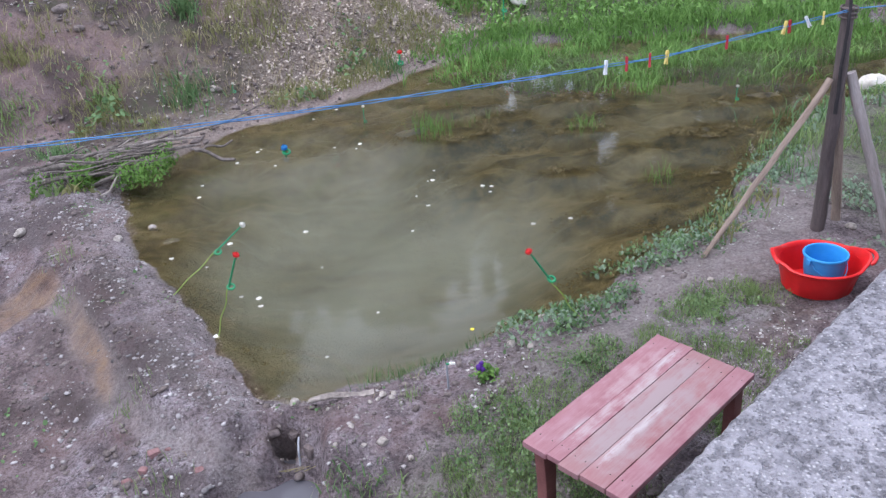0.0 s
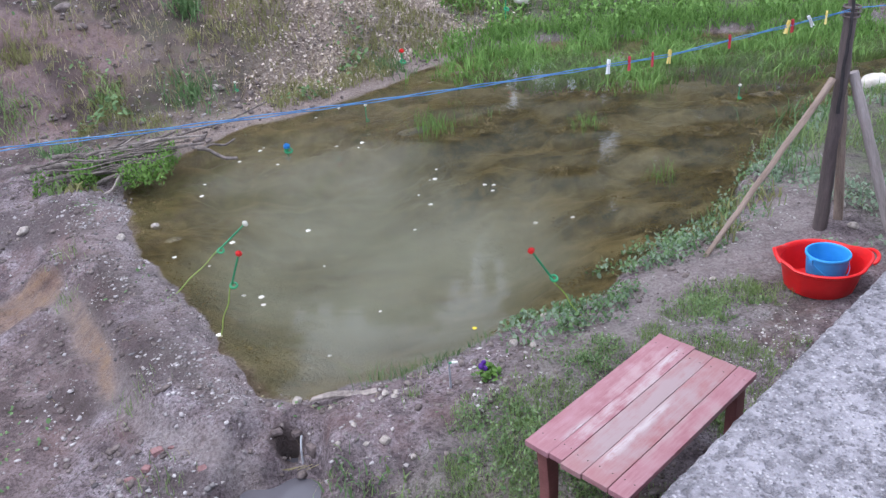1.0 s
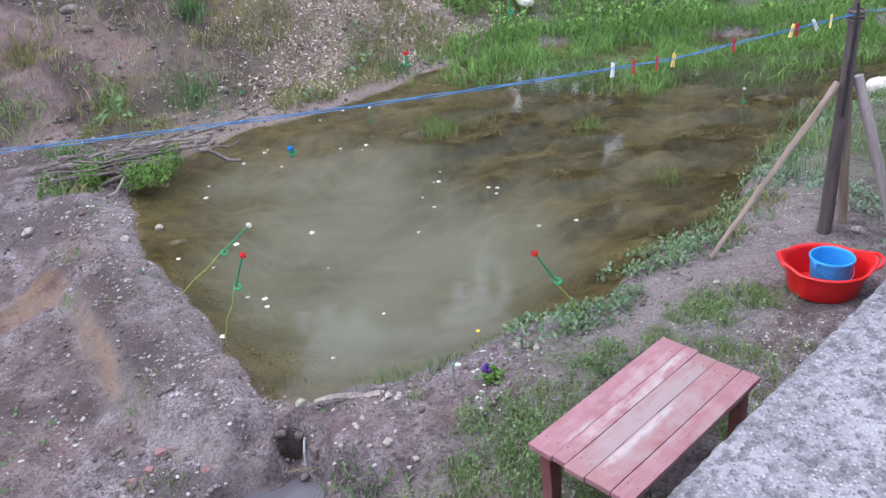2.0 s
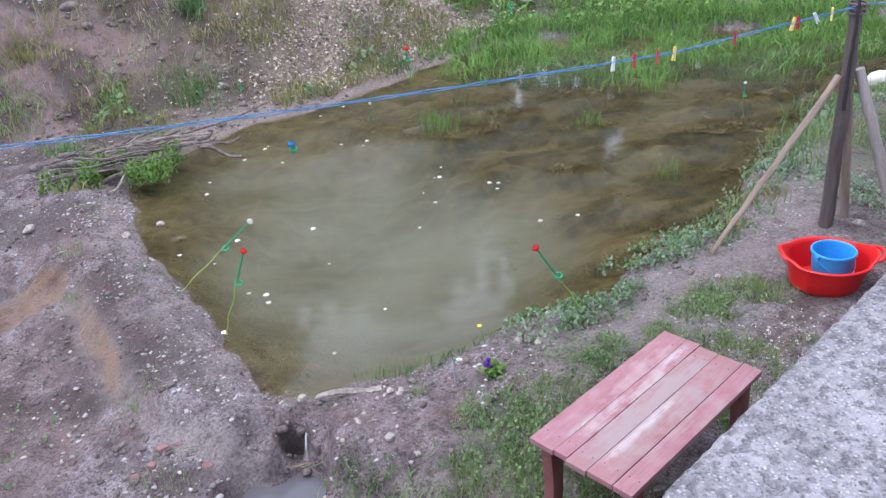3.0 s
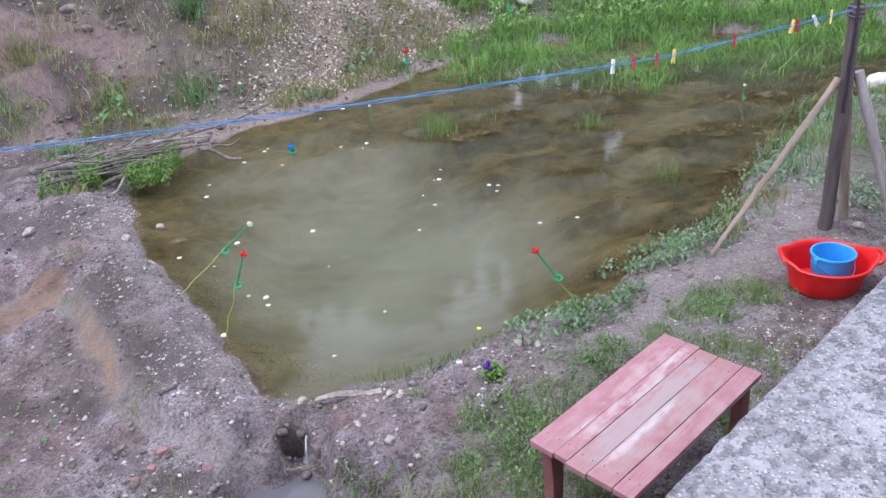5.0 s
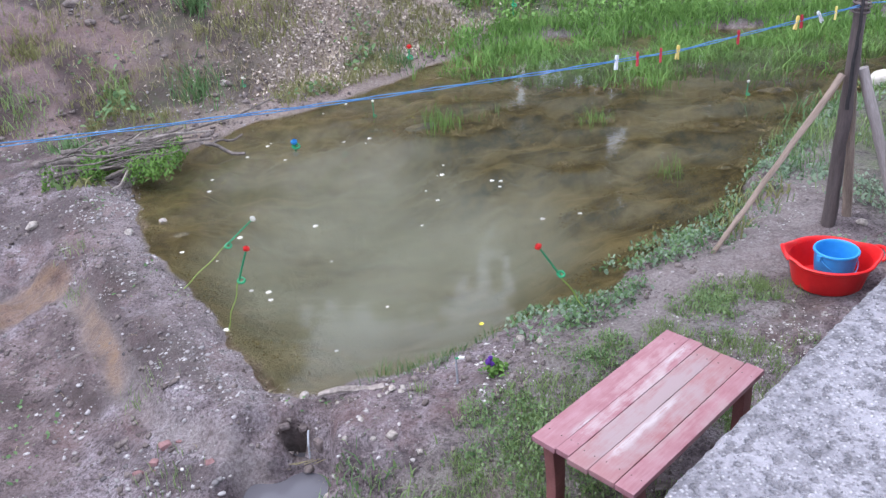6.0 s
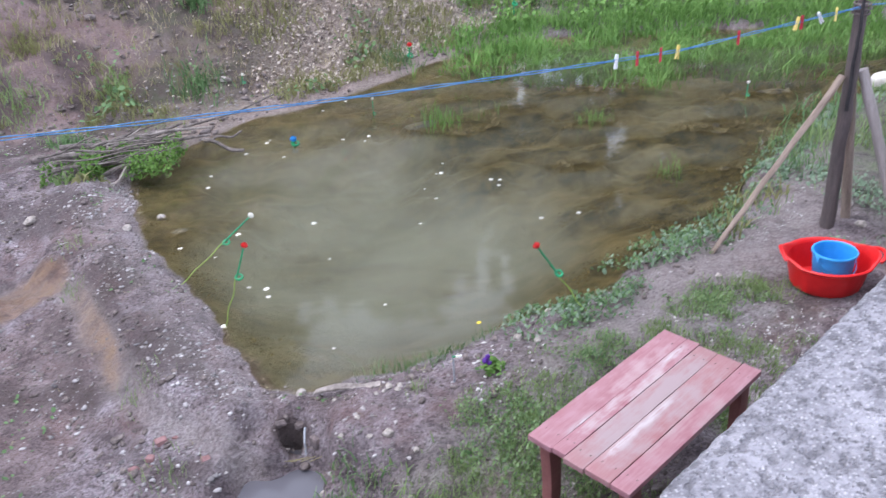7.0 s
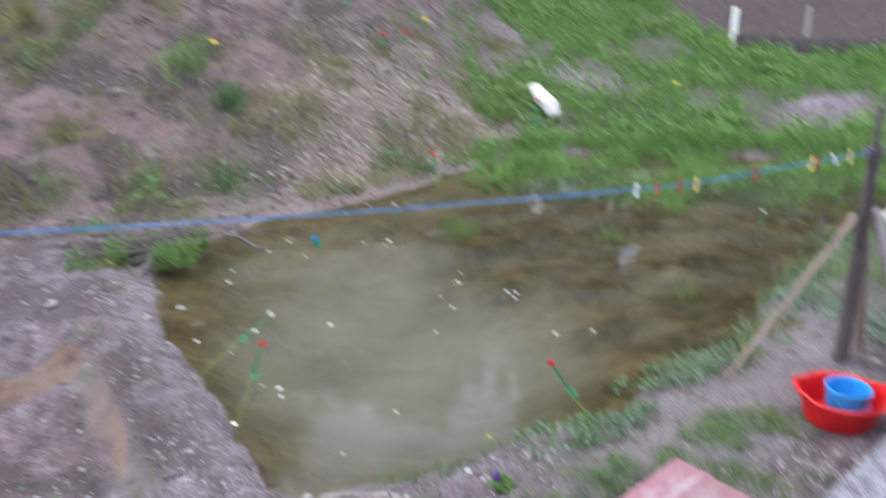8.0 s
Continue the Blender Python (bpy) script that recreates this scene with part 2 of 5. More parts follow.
M_BLACKSTRIP = two_tone("near_black_strip", (0.012, 0.010, 0.012), (0.035, 0.03, 0.034), 6, 0.8, 60, 0.3)
M_GREYWOOD = two_tone("grey_weathered_wood", (0.22, 0.19, 0.18), (0.42, 0.37, 0.36), 4, 0.8, 40, 0.4, stretch=(6, 6, 0.6))
M_RED = two_tone("red_plastic", (0.62, 0.008, 0.012), (0.72, 0.015, 0.018), 3, 0.38, 30, 0.05)
M_BLUE = two_tone("blue_plastic", (0.02, 0.27, 0.64), (0.05, 0.35, 0.74), 3, 0.42, 30, 0.05)


def worn_paint(name, paint, paint2, bare, amount, streak=None, fade=0.0):
    """Old paint with brushed grain; streak: (across, from, to), a scuffed pale band along the wood."""
    m, nt, p = base_mat(name, 0.6)
    v0 = coords(nt, "Object")
    v = coords(nt, "Object", (0.7, 8, 8))
    rnd = nt.nodes.new("ShaderNodeObjectInfo").outputs["Random"]
    sh = nt.nodes.new("ShaderNodeVectorMath")
    nt.links.new(v, sh.inputs[0])
    nt.links.new(mathn(nt, 'MULTIPLY', rnd, 30.0), sh.inputs[1])
    a, g = noise_tex(nt, sh.outputs[0], 1.5, 4, 0.55), noise_tex(nt, sh.outputs[0], 14, 4, 0.65)
    soft = noise_tex(nt, coords(nt, "Object", (1, 1.6, 1)), 9, 4, 0.6)
    base = ramp(nt, mathn(nt, 'ADD', mathn(nt, 'MULTIPLY', g, 0.4), mathn(nt, 'MULTIPLY', soft, 0.6)), [(0.36, paint), (0.64, paint2)])
    sep = nt.nodes.new("ShaderNodeSeparateXYZ")
    nt.links.new(v0, sep.inputs[0])
    wear = mathn(nt, 'ADD', mathn(nt, 'MULTIPLY', a, 0.45), mathn(nt, 'ADD', mathn(nt, 'MULTIPLY', g, 0.15), mathn(nt, 'MULTIPLY', soft, 0.4)))
    end = mathn(nt, 'POWER', mathn(nt, 'MULTIPLY', mathn(nt, 'ABSOLUTE', sep.outputs[0]), 2.1), 3.0)
    wear = mathn(nt, 'SUBTRACT', mathn(nt, 'ADD', wear, fade), mathn(nt, 'MULTIPLY', end, 0.16 + fade))
    k = ramp(nt, wear, [(amount, (0, 0, 0)), (amount + 0.16, (1, 1, 1))])
    col = mix(nt, k, base, bare)
    if streak:
        y0, x0, x1 = streak
        off = mathn(nt, 'ABSOLUTE', mathn(nt, 'ADD', mathn(nt, 'SUBTRACT', sep.outputs[1], y0), mathn(nt, 'MULTIPLY', mathn(nt, 'SUBTRACT', soft, 0.5), 0.05)))
        band = ramp(nt, off, [(0.004, (1, 1, 1)), (0.022, (0, 0, 0))])
        mid = mathn(nt, 'ABSOLUTE', mathn(nt, 'SUBTRACT', sep.outputs[0], (x0 + x1) / 2))
        run = ramp(nt, mid, [(max(0.0, (x1 - x0) / 2 - 0.07), (1, 1, 1)), ((x1 - x0) / 2 + 0.02, (0, 0, 0))])
        ragged = ramp(nt, mathn(nt, 'ADD', mathn(nt, 'MULTIPLY', g, 0.5), mathn(nt, 'MULTIPLY', soft, 0.5)), [(0.36, (0.1, 0.1, 0.1)), (0.52, (1, 1, 1))])
        col = mix(nt, mathn(nt, 'MULTIPLY', mathn(nt, 'MULTIPLY', band, run), ragged), col, (0.41, 0.35, 0.36))
    nt.links.new(col, p.inputs["Base Color"])
    bump(nt, p, g, 0.35, 0.003)
    return m


PAINT_A, PAINT_B, BARE = (0.26, 0.10, 0.12), (0.34, 0.185, 0.21), (0.30, 0.222, 0.232)
PLANK_MATS = (worn_paint("worn_red_paint", PAINT_A, PAINT_B, (0.37, 0.25, 0.26), 0.52, (-0.052, -0.38, -0.2)),
              worn_paint("scuffed_red_paint", PAINT_A, PAINT_B, (0.40, 0.33, 0.335), 0.5, (0.012, 0.2, 0.44), 0.02),
              worn_paint("faded_red_paint", (0.27, 0.12, 0.13), (0.30, 0.185, 0.19), BARE, 0.42, None, 0.06),
              worn_paint("pale_scuffed_paint", (0.27, 0.11, 0.12), (0.31, 0.18, 0.19), BARE, 0.46, (0.036, -0.40, 0.10), 0.04),
              worn_paint("edge_red_paint", PAINT_A, PAINT_B, (0.31, 0.22, 0.22), 0.5, None, 0.02))
M_NAIL = two_tone("rusty_iron", (0.03, 0.018, 0.014), (0.09, 0.05, 0.035), 60, 0.7, 300, 0.3)
M_LEGPAINT = worn_paint("dark_red_leg_paint", (0.15, 0.05, 0.048), (0.22, 0.085, 0.08), (0.24, 0.16, 0.145), 0.6)

M_GRASS = foliage("grass_blades", (0.08, 0.14, 0.05), (0.28, 0.37, 0.155))
M_DULL = foliage("dull_slope_grass", (0.10, 0.108, 0.042), (0.31, 0.30, 0.14))
M_LUSH = foliage("lush_grass", (0.065, 0.14, 0.033), (0.21, 0.37, 0.10))
M_DRY = foliage("dry_grass", (0.22, 0.17, 0.10), (0.42, 0.36, 0.24), 0.8, 0.1)
M_LEAF = foliage("ground_cover_leaves", (0.045, 0.10, 0.035), (0.17, 0.27, 0.12))
M_CLOVER = foliage("clover_leaves", (0.045, 0.095, 0.035), (0.22, 0.315, 0.145))
M_ALGAE = foliage("brown_algae", (0.055, 0.042, 0.017), (0.21, 0.17, 0.085), 0.7, 0.1)
M_PALELEAF = foliage("pale_leaves", (0.10, 0.16, 0.10), (0.26, 0.34, 0.24))
M_FERN = foliage("fresh_brush_leaves", (0.04, 0.10, 0.02), (0.17, 0.30, 0.07))
M_WOODS = foliage("tree_leaves", (0.02, 0.045, 0.012), (0.06, 0.11, 0.03))
M_LITTER = foliage("fallen_leaves", (0.20, 0.145, 0.115), (0.60, 0.52, 0.455), 0.85, 0.05)
M_PEBBLE = foliage("pebbles", (0.10, 0.08, 0.078), (0.40, 0.365, 0.36), 0.9, 0.0)
M_PALESTONE = foliage("broken_stones", (0.085, 0.075, 0.078), (0.45, 0.42, 0.42), 0.9, 0.0)
M_WHITESTONE = foliage("whitish_gravel", (0.22, 0.20, 0.19), (0.62, 0.59, 0.57), 0.9, 0.0)
M_CLOD = two_tone("earth_covered_stone", (0.06, 0.045, 0.042), (0.22, 0.18, 0.17), 14, 0.95, 80, 0.7)
M_STONE = two_tone("pale_stone", (0.20, 0.17, 0.15), (0.50, 0.45, 0.41), 12, 0.85, 70, 0.4)
M_BARK = two_tone("grey_bark", (0.05, 0.04, 0.036), (0.21, 0.175, 0.16), 8, 0.85, 60, 0.5, stretch=(3, 3, 1))
M_PALEBARK = two_tone("pale_driftwood", (0.10, 0.08, 0.07), (0.36, 0.31, 0.285), 8, 0.8, 60, 0.4)
M_ROPE = two_tone("blue_rope", (0.035, 0.14, 0.34), (0.10, 0.27, 0.50), 20, 0.7, 220, 0.5)
M_PETAL = two_tone("white_petal", (0.75, 0.73, 0.66), (0.88, 0.87, 0.83), 30, 0.7, 200, 0.1)
M_STEM = two_tone("yellow_green_stem", (0.16, 0.26, 0.04), (0.30, 0.40, 0.09), 20, 0.5, 90, 0.1)
M_GREENPL = two_tone("green_plastic", (0.004, 0.17, 0.07), (0.015, 0.29, 0.12), 10, 0.4, 90, 0.05)
M_REDBLOOM = two_tone("red_plastic_bloom", (0.72, 0.01, 0.02), (0.85, 0.05, 0.04), 10, 0.4, 90, 0.05)
M_PINW = two_tone("white_pin_plastic", (0.66, 0.68, 0.70), (0.82, 0.83, 0.84), 10, 0.45, 60, 0.05)
M_PINR = two_tone("red_pin_plastic", (0.34, 0.012, 0.03), (0.48, 0.03, 0.05), 10, 0.45, 60, 0.05)
M_PINY = two_tone("yellow_pin_plastic", (0.68, 0.52, 0.12), (0.80, 0.66, 0.24), 10, 0.45, 60, 0.05)
M_PINB = two_tone("blue_pin_plastic", (0.02, 0.08, 0.45), (0.05, 0.14, 0.6), 10, 0.45, 60, 0.05)
M_STEEL, nt_s, p_s = base_mat("galvanised_wire", 0.35, 1.0)
p_s.inputs["Base Color"].default_value = (0.45, 0.45, 0.46, 1)
M_PURPLE = two_tone("purple_petals", (0.05, 0.01, 0.16), (0.13, 0.03, 0.32), 40, 0.7, 200, 0.1)
M_YELLOW = two_tone("yellow_petals", (0.75, 0.55, 0.03), (0.85, 0.70, 0.12), 40, 0.7, 200, 0.1)
M_PIPE = two_tone("grey_plastic_pipe", (0.22, 0.23, 0.26), (0.36, 0.37, 0.40), 20, 0.5, 120, 0.1)
M_SACK = two_tone("off_white_sack", (0.42, 0.38, 0.33), (0.66, 0.63, 0.59), 6, 0.7, 60, 0.3)
M_PLASTER = two_tone("pale_plaster", (0.50, 0.48, 0.44), (0.66, 0.63, 0.58), 3, 0.9, 60, 0.3)

# ---- terrain ----
SHORE = [(-2.62, 6.62), (-2.46, 7.17), (-1.88, 8.02), (-1.21, 8.42), (-0.39, 9.2), (0.55, 10.15), (2.0, 10.5), (4.2, 10.2), (6.2, 9.9), (7.6, 9.6), (7.2, 8.9),
         (5.0, 7.9), (3.3, 6.75), (2.42, 5.7), (1.82, 4.9), (1.2, 4.62), (0.78, 4.1), (0.36, 3.92), (0.05, 3.75), (-0.38, 3.56), (-0.80, 3.53),
         (-1.08, 3.76), (-1.23, 3.98), (-1.56, 4.46), (-1.92, 5.03), (-2.32, 5.73)]


def closed_curve(pts, steps=8):
    out = []
    n = len(pts)
    for i in range(n):
        p0, p1, p2, p3 = (np.array(pts[(i + k) % n]) for k in (-1, 0, 1, 2))
        for t in np.arange(steps) / steps:
            out.append(0.5 * (2 * p1 + (p2 - p0) * t + (2 * p0 - 5 * p1 + 4 * p2 - p3) * t ** 2 + (3 * p1 - p0 - 3 * p2 + p3) * t ** 3))
    return np.array(out)


CURVE = closed_curve(SHORE)


def shore_distance(x, y):
    """Distance to the waterline, below zero over the water."""
    x, y = np.asarray(x, float), np.asarray(y, float)
    best = np.full(x.shape, 1e9)
    inside = np.zeros(x.shape, bool)
    for (ax, ay), (bx, by) in zip(CURVE, np.roll(CURVE, -1, 0)):
        dx, dy = bx - ax, by - ay
        t = np.clip(((x - ax) * dx + (y - ay) * dy) / (dx * dx + dy * dy), 0, 1)
        best = np.minimum(best, np.hypot(x - ax - t * dx, y - ay - t * dy))
        cross = ((ay > y) != (by > y)) & (x < dx * (y - ay) / (dy if abs(dy) > 1e-9 else 1e-9) + ax)
        inside ^= cross
    wob = 0.045 * wavy(x, y, 6, 97, 2) + 0.022 * wavy(x, y, 19, 98, 2)
    return np.where(inside, -best, best) + wob * np.exp(-best)


def wavy(x, y, scale, seed, octaves=3):
    """Cheap smooth noise, about -1 to 1, over arrays."""
    out = np.zeros(np.shape(x))
    r = np.random.default_rng(seed)
    for o in range(octaves):
        for _ in range(5):
            a, ph = r.uniform(0, 2 * math.pi, 2)
            k = scale * 2 ** o * r.uniform(0.6, 1.5)
            out = out + np.sin((x * math.cos(a) + y * math.sin(a)) * k + ph) / (2 ** o) * 0.3
    return out


def sstep(a, b, x):
    t = np.clip((x - a) / (b - a), 0, 1)
    return t * t * (3 - 2 * t)


def blob(x, y, cx, cy, rx, ry, turn=0.0):
    c, s = math.cos(radians(turn)), math.sin(radians(turn))
    u, w = (x - cx) * c + (y - cy) * s, -(x - cx) * s + (y - cy) * c
    return np.hypot(u / rx, w / ry)


def shelf(x, y):
    """0 over the deep silty middle of the pond, 1 over the shallow brown shelf round it."""
    return sstep(0.5, 1.5, blob(x, y, -0.52, 4.95, 1.1, 2.0, 6) + 0.26 * wavy(x, y, 3.2, 43, 4))


# the runnel of rusty water along the foot of the dyke
RUNNEL = ((-3.3, 5.2), (-2.75, 5.05), (-2.43, 4.68), (-2.24, 4.33), (-2.1, 4.15), (-1.99, 3.95), (-1.82, 3.70), (-1.64, 3.48), (-1.35, 3.24), (-1.05, 3.05))


def runnel(x, y, last=len(RUNNEL)):
    best = np.full(np.shape(x), 1e9)
    for (ax, ay), (bx, by) in zip(RUNNEL[:last - 1], RUNNEL[1:last]):
        dx, dy = bx - ax, by - ay
        t = np.clip(((x - ax) * dx + (y - ay) * dy) / (dx * dx + dy * dy), 0, 1)
        best = np.minimum(best, np.hypot(x - ax - t * dx, y - ay - t * dy))
    return best + 0.02 * wavy(x, y, 9, 33)


MATS = ((0.1, 7.45, 0.62, 0.28, -0.012), (0.75, 7.75, 0.35, 0.2, -0.02), (1.17, 6.22, 0.26, 0.12, -0.004), (1.45, 7.2, 0.35, 0.14, -0.03), (2.6, 6.9, 0.5, 0.2, -0.03), (-0.55, 7.7, 0.3, 0.14, -0.03),
        (1.75, 8.2, 0.6, 0.18, -0.03), (3.1, 7.6, 0.45, 0.2, -0.02), (0.9, 6.75, 0.4, 0.1, -0.05))


def height(x, y, d=None):
    x, y = np.asarray(x, float), np.asarray(y, float)
    if d is None:
        d = shore_distance(x, y)
    # land level round the pond
    left = sstep(-0.3, -1.2, x) * sstep(7.2, 5.2, y)
    near = sstep(3.4, 2.6, y) * sstep(0.3, -0.5, x)
    bank = 0.10 + 0.05 * sstep(0, 2, x)
    land = bank * (1 - np.exp(-np.maximum(d, 0) / 0.16))
    low = np.maximum(left, 0.62 * near)
    land = land - 0.30 * low * sstep(0.35, 1.05, d) - 0.12 * (1 - low) * sstep(0.7, 1.9, d) * sstep(3.6, 2.8, y)
    foot = np.interp(x, [-9, -4.5, -2.2, -0.5, 0.6, 2, 5, 9], [6.6, 7.6, 8.5, 9.6, 10.6, 11.0, 11.0, 10.8])
    slope = 0.26 + 0.36 * sstep(1.5, -1.5, x)
    up = np.maximum(y - foot, 0)
    hill = slope * 26 * (1 - np.exp(-up / 26)) * sstep(0, 1.0, up + 0.25)
    hill_l = 0.45 * np.maximum(-5.2 - x, 0) * sstep(3, 6, y)
    land = land + hill + np.minimum(hill_l, 8) * 0.5
    land = land + 0.025 * wavy(x, y, 2.2, 3) + 0.014 * wavy(x, y, 9, 4) + 0.010 * wavy(x, y, 24, 6, 2) * sstep(0.02, 0.2, d) + 0.05 * wavy(x, y, 1.0, 5) * sstep(0.5, 3, d)
    bed = -0.42 * (1 - np.exp(np.minimum(d, 0) / 0.45))
    shallow = shelf(x, y)
    bed = bed * (1 - 0.72 * shallow) + (0.06 * wavy(x, 2.0 * y, 4, 8) + 0.02 * wavy(x, y, 14, 9)) * (0.35 + 0.65 * shallow) * sstep(0, -0.4, d)
    land = land - 0.055 * sstep(0.16, 0.02, runnel(x, y)) + 0.03 * np.maximum(wavy(x, y, 13, 34, 2), 0) * sstep(0.12, 0.3, d) * sstep(-0.3, -0.9, x) * sstep(7.0, 6.2, y)
    land = land + 0.08 * np.maximum(wavy(x, y, 5.5, 35, 2), -0.3) * sstep(8.0, 9.0, y - 0.2 * x) * sstep(0.8, -0.4, x) * sstep(0.3, 0.7, d)
    dip = sstep(1.55, 0.85, blob(x, y, -0.93, 2.85, 0.23, 0.27) + 0.42 * wavy(x, y, 6, 95))
    land = land * (1 - dip) - 0.25 * dip
    pit = sstep(1.2, 0.7, blob(x, y, -0.85, 3.225, 0.058, 0.045))
    land = land - 0.26 * pit
    rough = 0.03 * wavy(x, y, 7, 91, 4)
    for cx, cy, rx, ry, top in MATS:
        k = sstep(1.25, 0.7, blob(x, y, cx, cy, rx, ry) + 0.25 * wavy(x, y, 5, 92))
        bed = bed * (1 - k) + (top + rough) * k
    z = np.where(d > 0, land, bed)
    return z


def h1(x, y):
    return float(height(np.array([x]), np.array([y]))[0])


def graded(lo, hi, step, far_lo, far_hi, grow=1.22):
    mid = list(np.arange(lo, hi + 1e-6, step))
    a, s = hi, step
    right = []
    while a < far_hi:
        s *= grow
        a += s
        right.append(a)
    a, s = lo, step
    lft = []
    while a > far_lo:
        s *= grow
        a -= s
        lft.append(a)
    return np.array(lft[::-1] + mid + right)


def grid_mesh(name, xs, ys, z, material):
    nx, ny = len(xs), len(ys)
    X, Y = np.meshgrid(xs, ys)
    co = np.stack([X, Y, z], -1).reshape(-1, 3)
    idx = np.arange(nx * ny).reshape(ny, nx)
    q = np.stack([idx[:-1, :-1], idx[:-1, 1:], idx[1:, 1:], idx[1:, :-1]], -1).reshape(-1, 4)
    me = bpy.data.meshes.new(name)
    me.vertices.add(len(co))
    me.vertices.foreach_set("co", co.ravel())
    me.loops.add(q.size)
    me.loops.foreach_set("vertex_index", q.ravel())
    me.polygons.add(len(q))
    me.polygons.foreach_set("loop_start", np.arange(len(q)) * 4)
    me.polygons.foreach_set("use_smooth", np.ones(len(q), bool))
    me.update()
    me.validate()
    me.materials.append(material)
    return me


xs = graded(-4.6, 5.2, 0.028, -400, 400, 1.15)
ys = graded(1.9, 12.5, 0.028, -400, 900, 1.15)
GX, GY = np.meshgrid(xs, ys)
GD = shore_distance(GX, GY)
GZ = height(GX, GY, GD)
ground_me = grid_mesh("ground", xs, ys, GZ, M_GROUND)


def far_soil(x, y):
    soil = np.maximum(sstep(1.15, 0.9, blob(x, y, 7.3, 16.2, 3.0, 2.5, 5)), sstep(1.2, 0.6, blob(x, y, 5.4, 11.6, 0.9, 0.5, 20)))
    soil = np.maximum(soil, 0.85 * sstep(1.2, 0.5, blob(x, y, 2.2, 13.0, 0.7, 1.0, 15)))
    soil = np.maximum(soil, sstep(1.2, 0.6, blob(x, y, 5.6, 10.2, 1.4, 0.28, -4)))
    return np.maximum(soil, sstep(1.2, 0.6, blob(x, y, 0.35, 10.7, 0.45, 0.5, 0)))


def grass_mask(x, y, d):
    """How thickly grass covers the land."""
    far = sstep(0.2, 1.6, x - 0.15 * (y - 10)) * sstep(9.6, 10.4, y)
    lawn = sstep(1.15, 0.55, blob(x, y, 0.55, 3.0, 1.0, 0.55, 35)) + sstep(1.2, 0.6, blob(x, y, 1.6, 3.7, 0.75, 0.35, 40))
    lawn = lawn + sstep(1.2, 0.5, blob(x, y, 0.0, 2.6, 0.8, 0.35, 20))
    slope_l = 0.3 * sstep(0.1, 0.7, wavy(x, y, 1.5, 21) + 0.25) * sstep(7.8, 8.6, y - 0.2 * x) * sstep(2, 0, x)
    lawn = 0.2 * lawn
    right = 0.8 * sstep(2.4, 3.4, x) * sstep(8.5, 6, y) * sstep(3, 4.5, y)
    return np.clip(far * (1 - far_soil(x, y)) + lawn + slope_l + right, 0, 1) * sstep(0.0, 0.25, d)


def litter_mask(x, y, d):
    return sstep(1.3, 0.5, blob(x, y, -0.75, 10.5, 1.8, 1.0, 50) + 0.2 * wavy(x, y, 4, 46)) * sstep(0.05, 0.3, d)


def set_attr(me, name, values):
    me.attributes.new(name, 'FLOAT', 'POINT').data.foreach_set("value", np.clip(values, 0, 1).ravel().astype(np.float32))


RUST = np.maximum(sstep(1.15, 0.75, blob(GX, GY, -3.15, 5.02, 0.50, 0.30, 10) + 0.25 * wavy(GX, GY, 6, 31)),
                  sstep(0.09, 0.04, runnel(GX, GY, 7)) * sstep(-2.60, -2.42, GX) * (0.6 + 0.4 * sstep(-2.4, -2.05, GX)) * sstep(-1.85, -2.0, GX))
set_attr(ground_me, "grass", grass_mask(GX, GY, GD))
# First term covers the outflow pit: its shade is put into the colour
set_attr(ground_me, "humus_and_shade", 1.0 * sstep(1.3, 0.9, blob(GX, GY, -0.85, 3.225, 0.075, 0.065)) + 1.0 * sstep(7.2, 8.6, GY - 0.15 * GX) * sstep(0.6, -1.4, GX) * (GD > 0.3) + 0.4 * sstep(0.0, 0.5, wavy(GX, GY, 2.4, 52)) * (GD > 0.1) * sstep(1.0, 0.2, GX)
         + 0.7 * sstep(0.9, 0.3, GD) * sstep(6.8, 7.6, GY) * sstep(1.5, 0.5, GX) + 1.0 * sstep(1.15, 0.9, blob(GX, GY, 7.3, 16.2, 3.0, 2.5, 5)))
# First term: far bed darker. Second: outflow pit's shade painted into the soil.
set_attr(ground_me, "dark_soil_and_shade", sstep(1.15, 0.9, blob(GX, GY, 7.3, 16.2, 3.0, 2.5, 5)) + sstep(1.3, 0.9, blob(GX, GY, -0.85, 3.225, 0.08, 0.07))
         + 0.9 * sstep(0.05, 0.5, wavy(GX, GY, 4.2, 55, 4)) * sstep(6.6, 7.6, GY - 0.1 * GX) * sstep(0.5, -1.5, GX) + 0.75 * sstep(0.0, 0.5, wavy(GX, GY, 4.6, 56)) * sstep(-0.5, -1.2, GX) * (GD > 0.25)
         + 0.75 * sstep(0.14, 0.06, np.abs(runnel(GX, GY) - 0.24 + 0.1 * wavy(GX, GY, 5, 57))) * sstep(1.0, 0.7, GD) * sstep(5.6, 5.0, GY) * sstep(-1.0, -1.3, GX))
set_attr(ground_me, "path", sstep(0.12, 0.3, GD) * sstep(0.85, 0.5, GD) * sstep(0.1, 0.6, GX) * sstep(3.6, 2.6, GX) * sstep(7, 6, GY) + 0.35 * sstep(0.3, 0.12, np.abs(GD - 0.16)) * sstep(-0.7, -1.2, GX) * sstep(7.2, 6.5, GY)
         + 0.8 * sstep(0.14, 0.04, runnel(GX, GY)))
set_attr(ground_me, "litter", np.maximum(litter_mask(GX, GY, GD), 0.6 * sstep(0.9, 0.3, GD) * (GD > 0) * sstep(6.9, 7.6, GY) * sstep(1.0, 0.0, GX)))
set_attr(ground_me, "rust", 0.66 * RUST * (GD > 0.2))
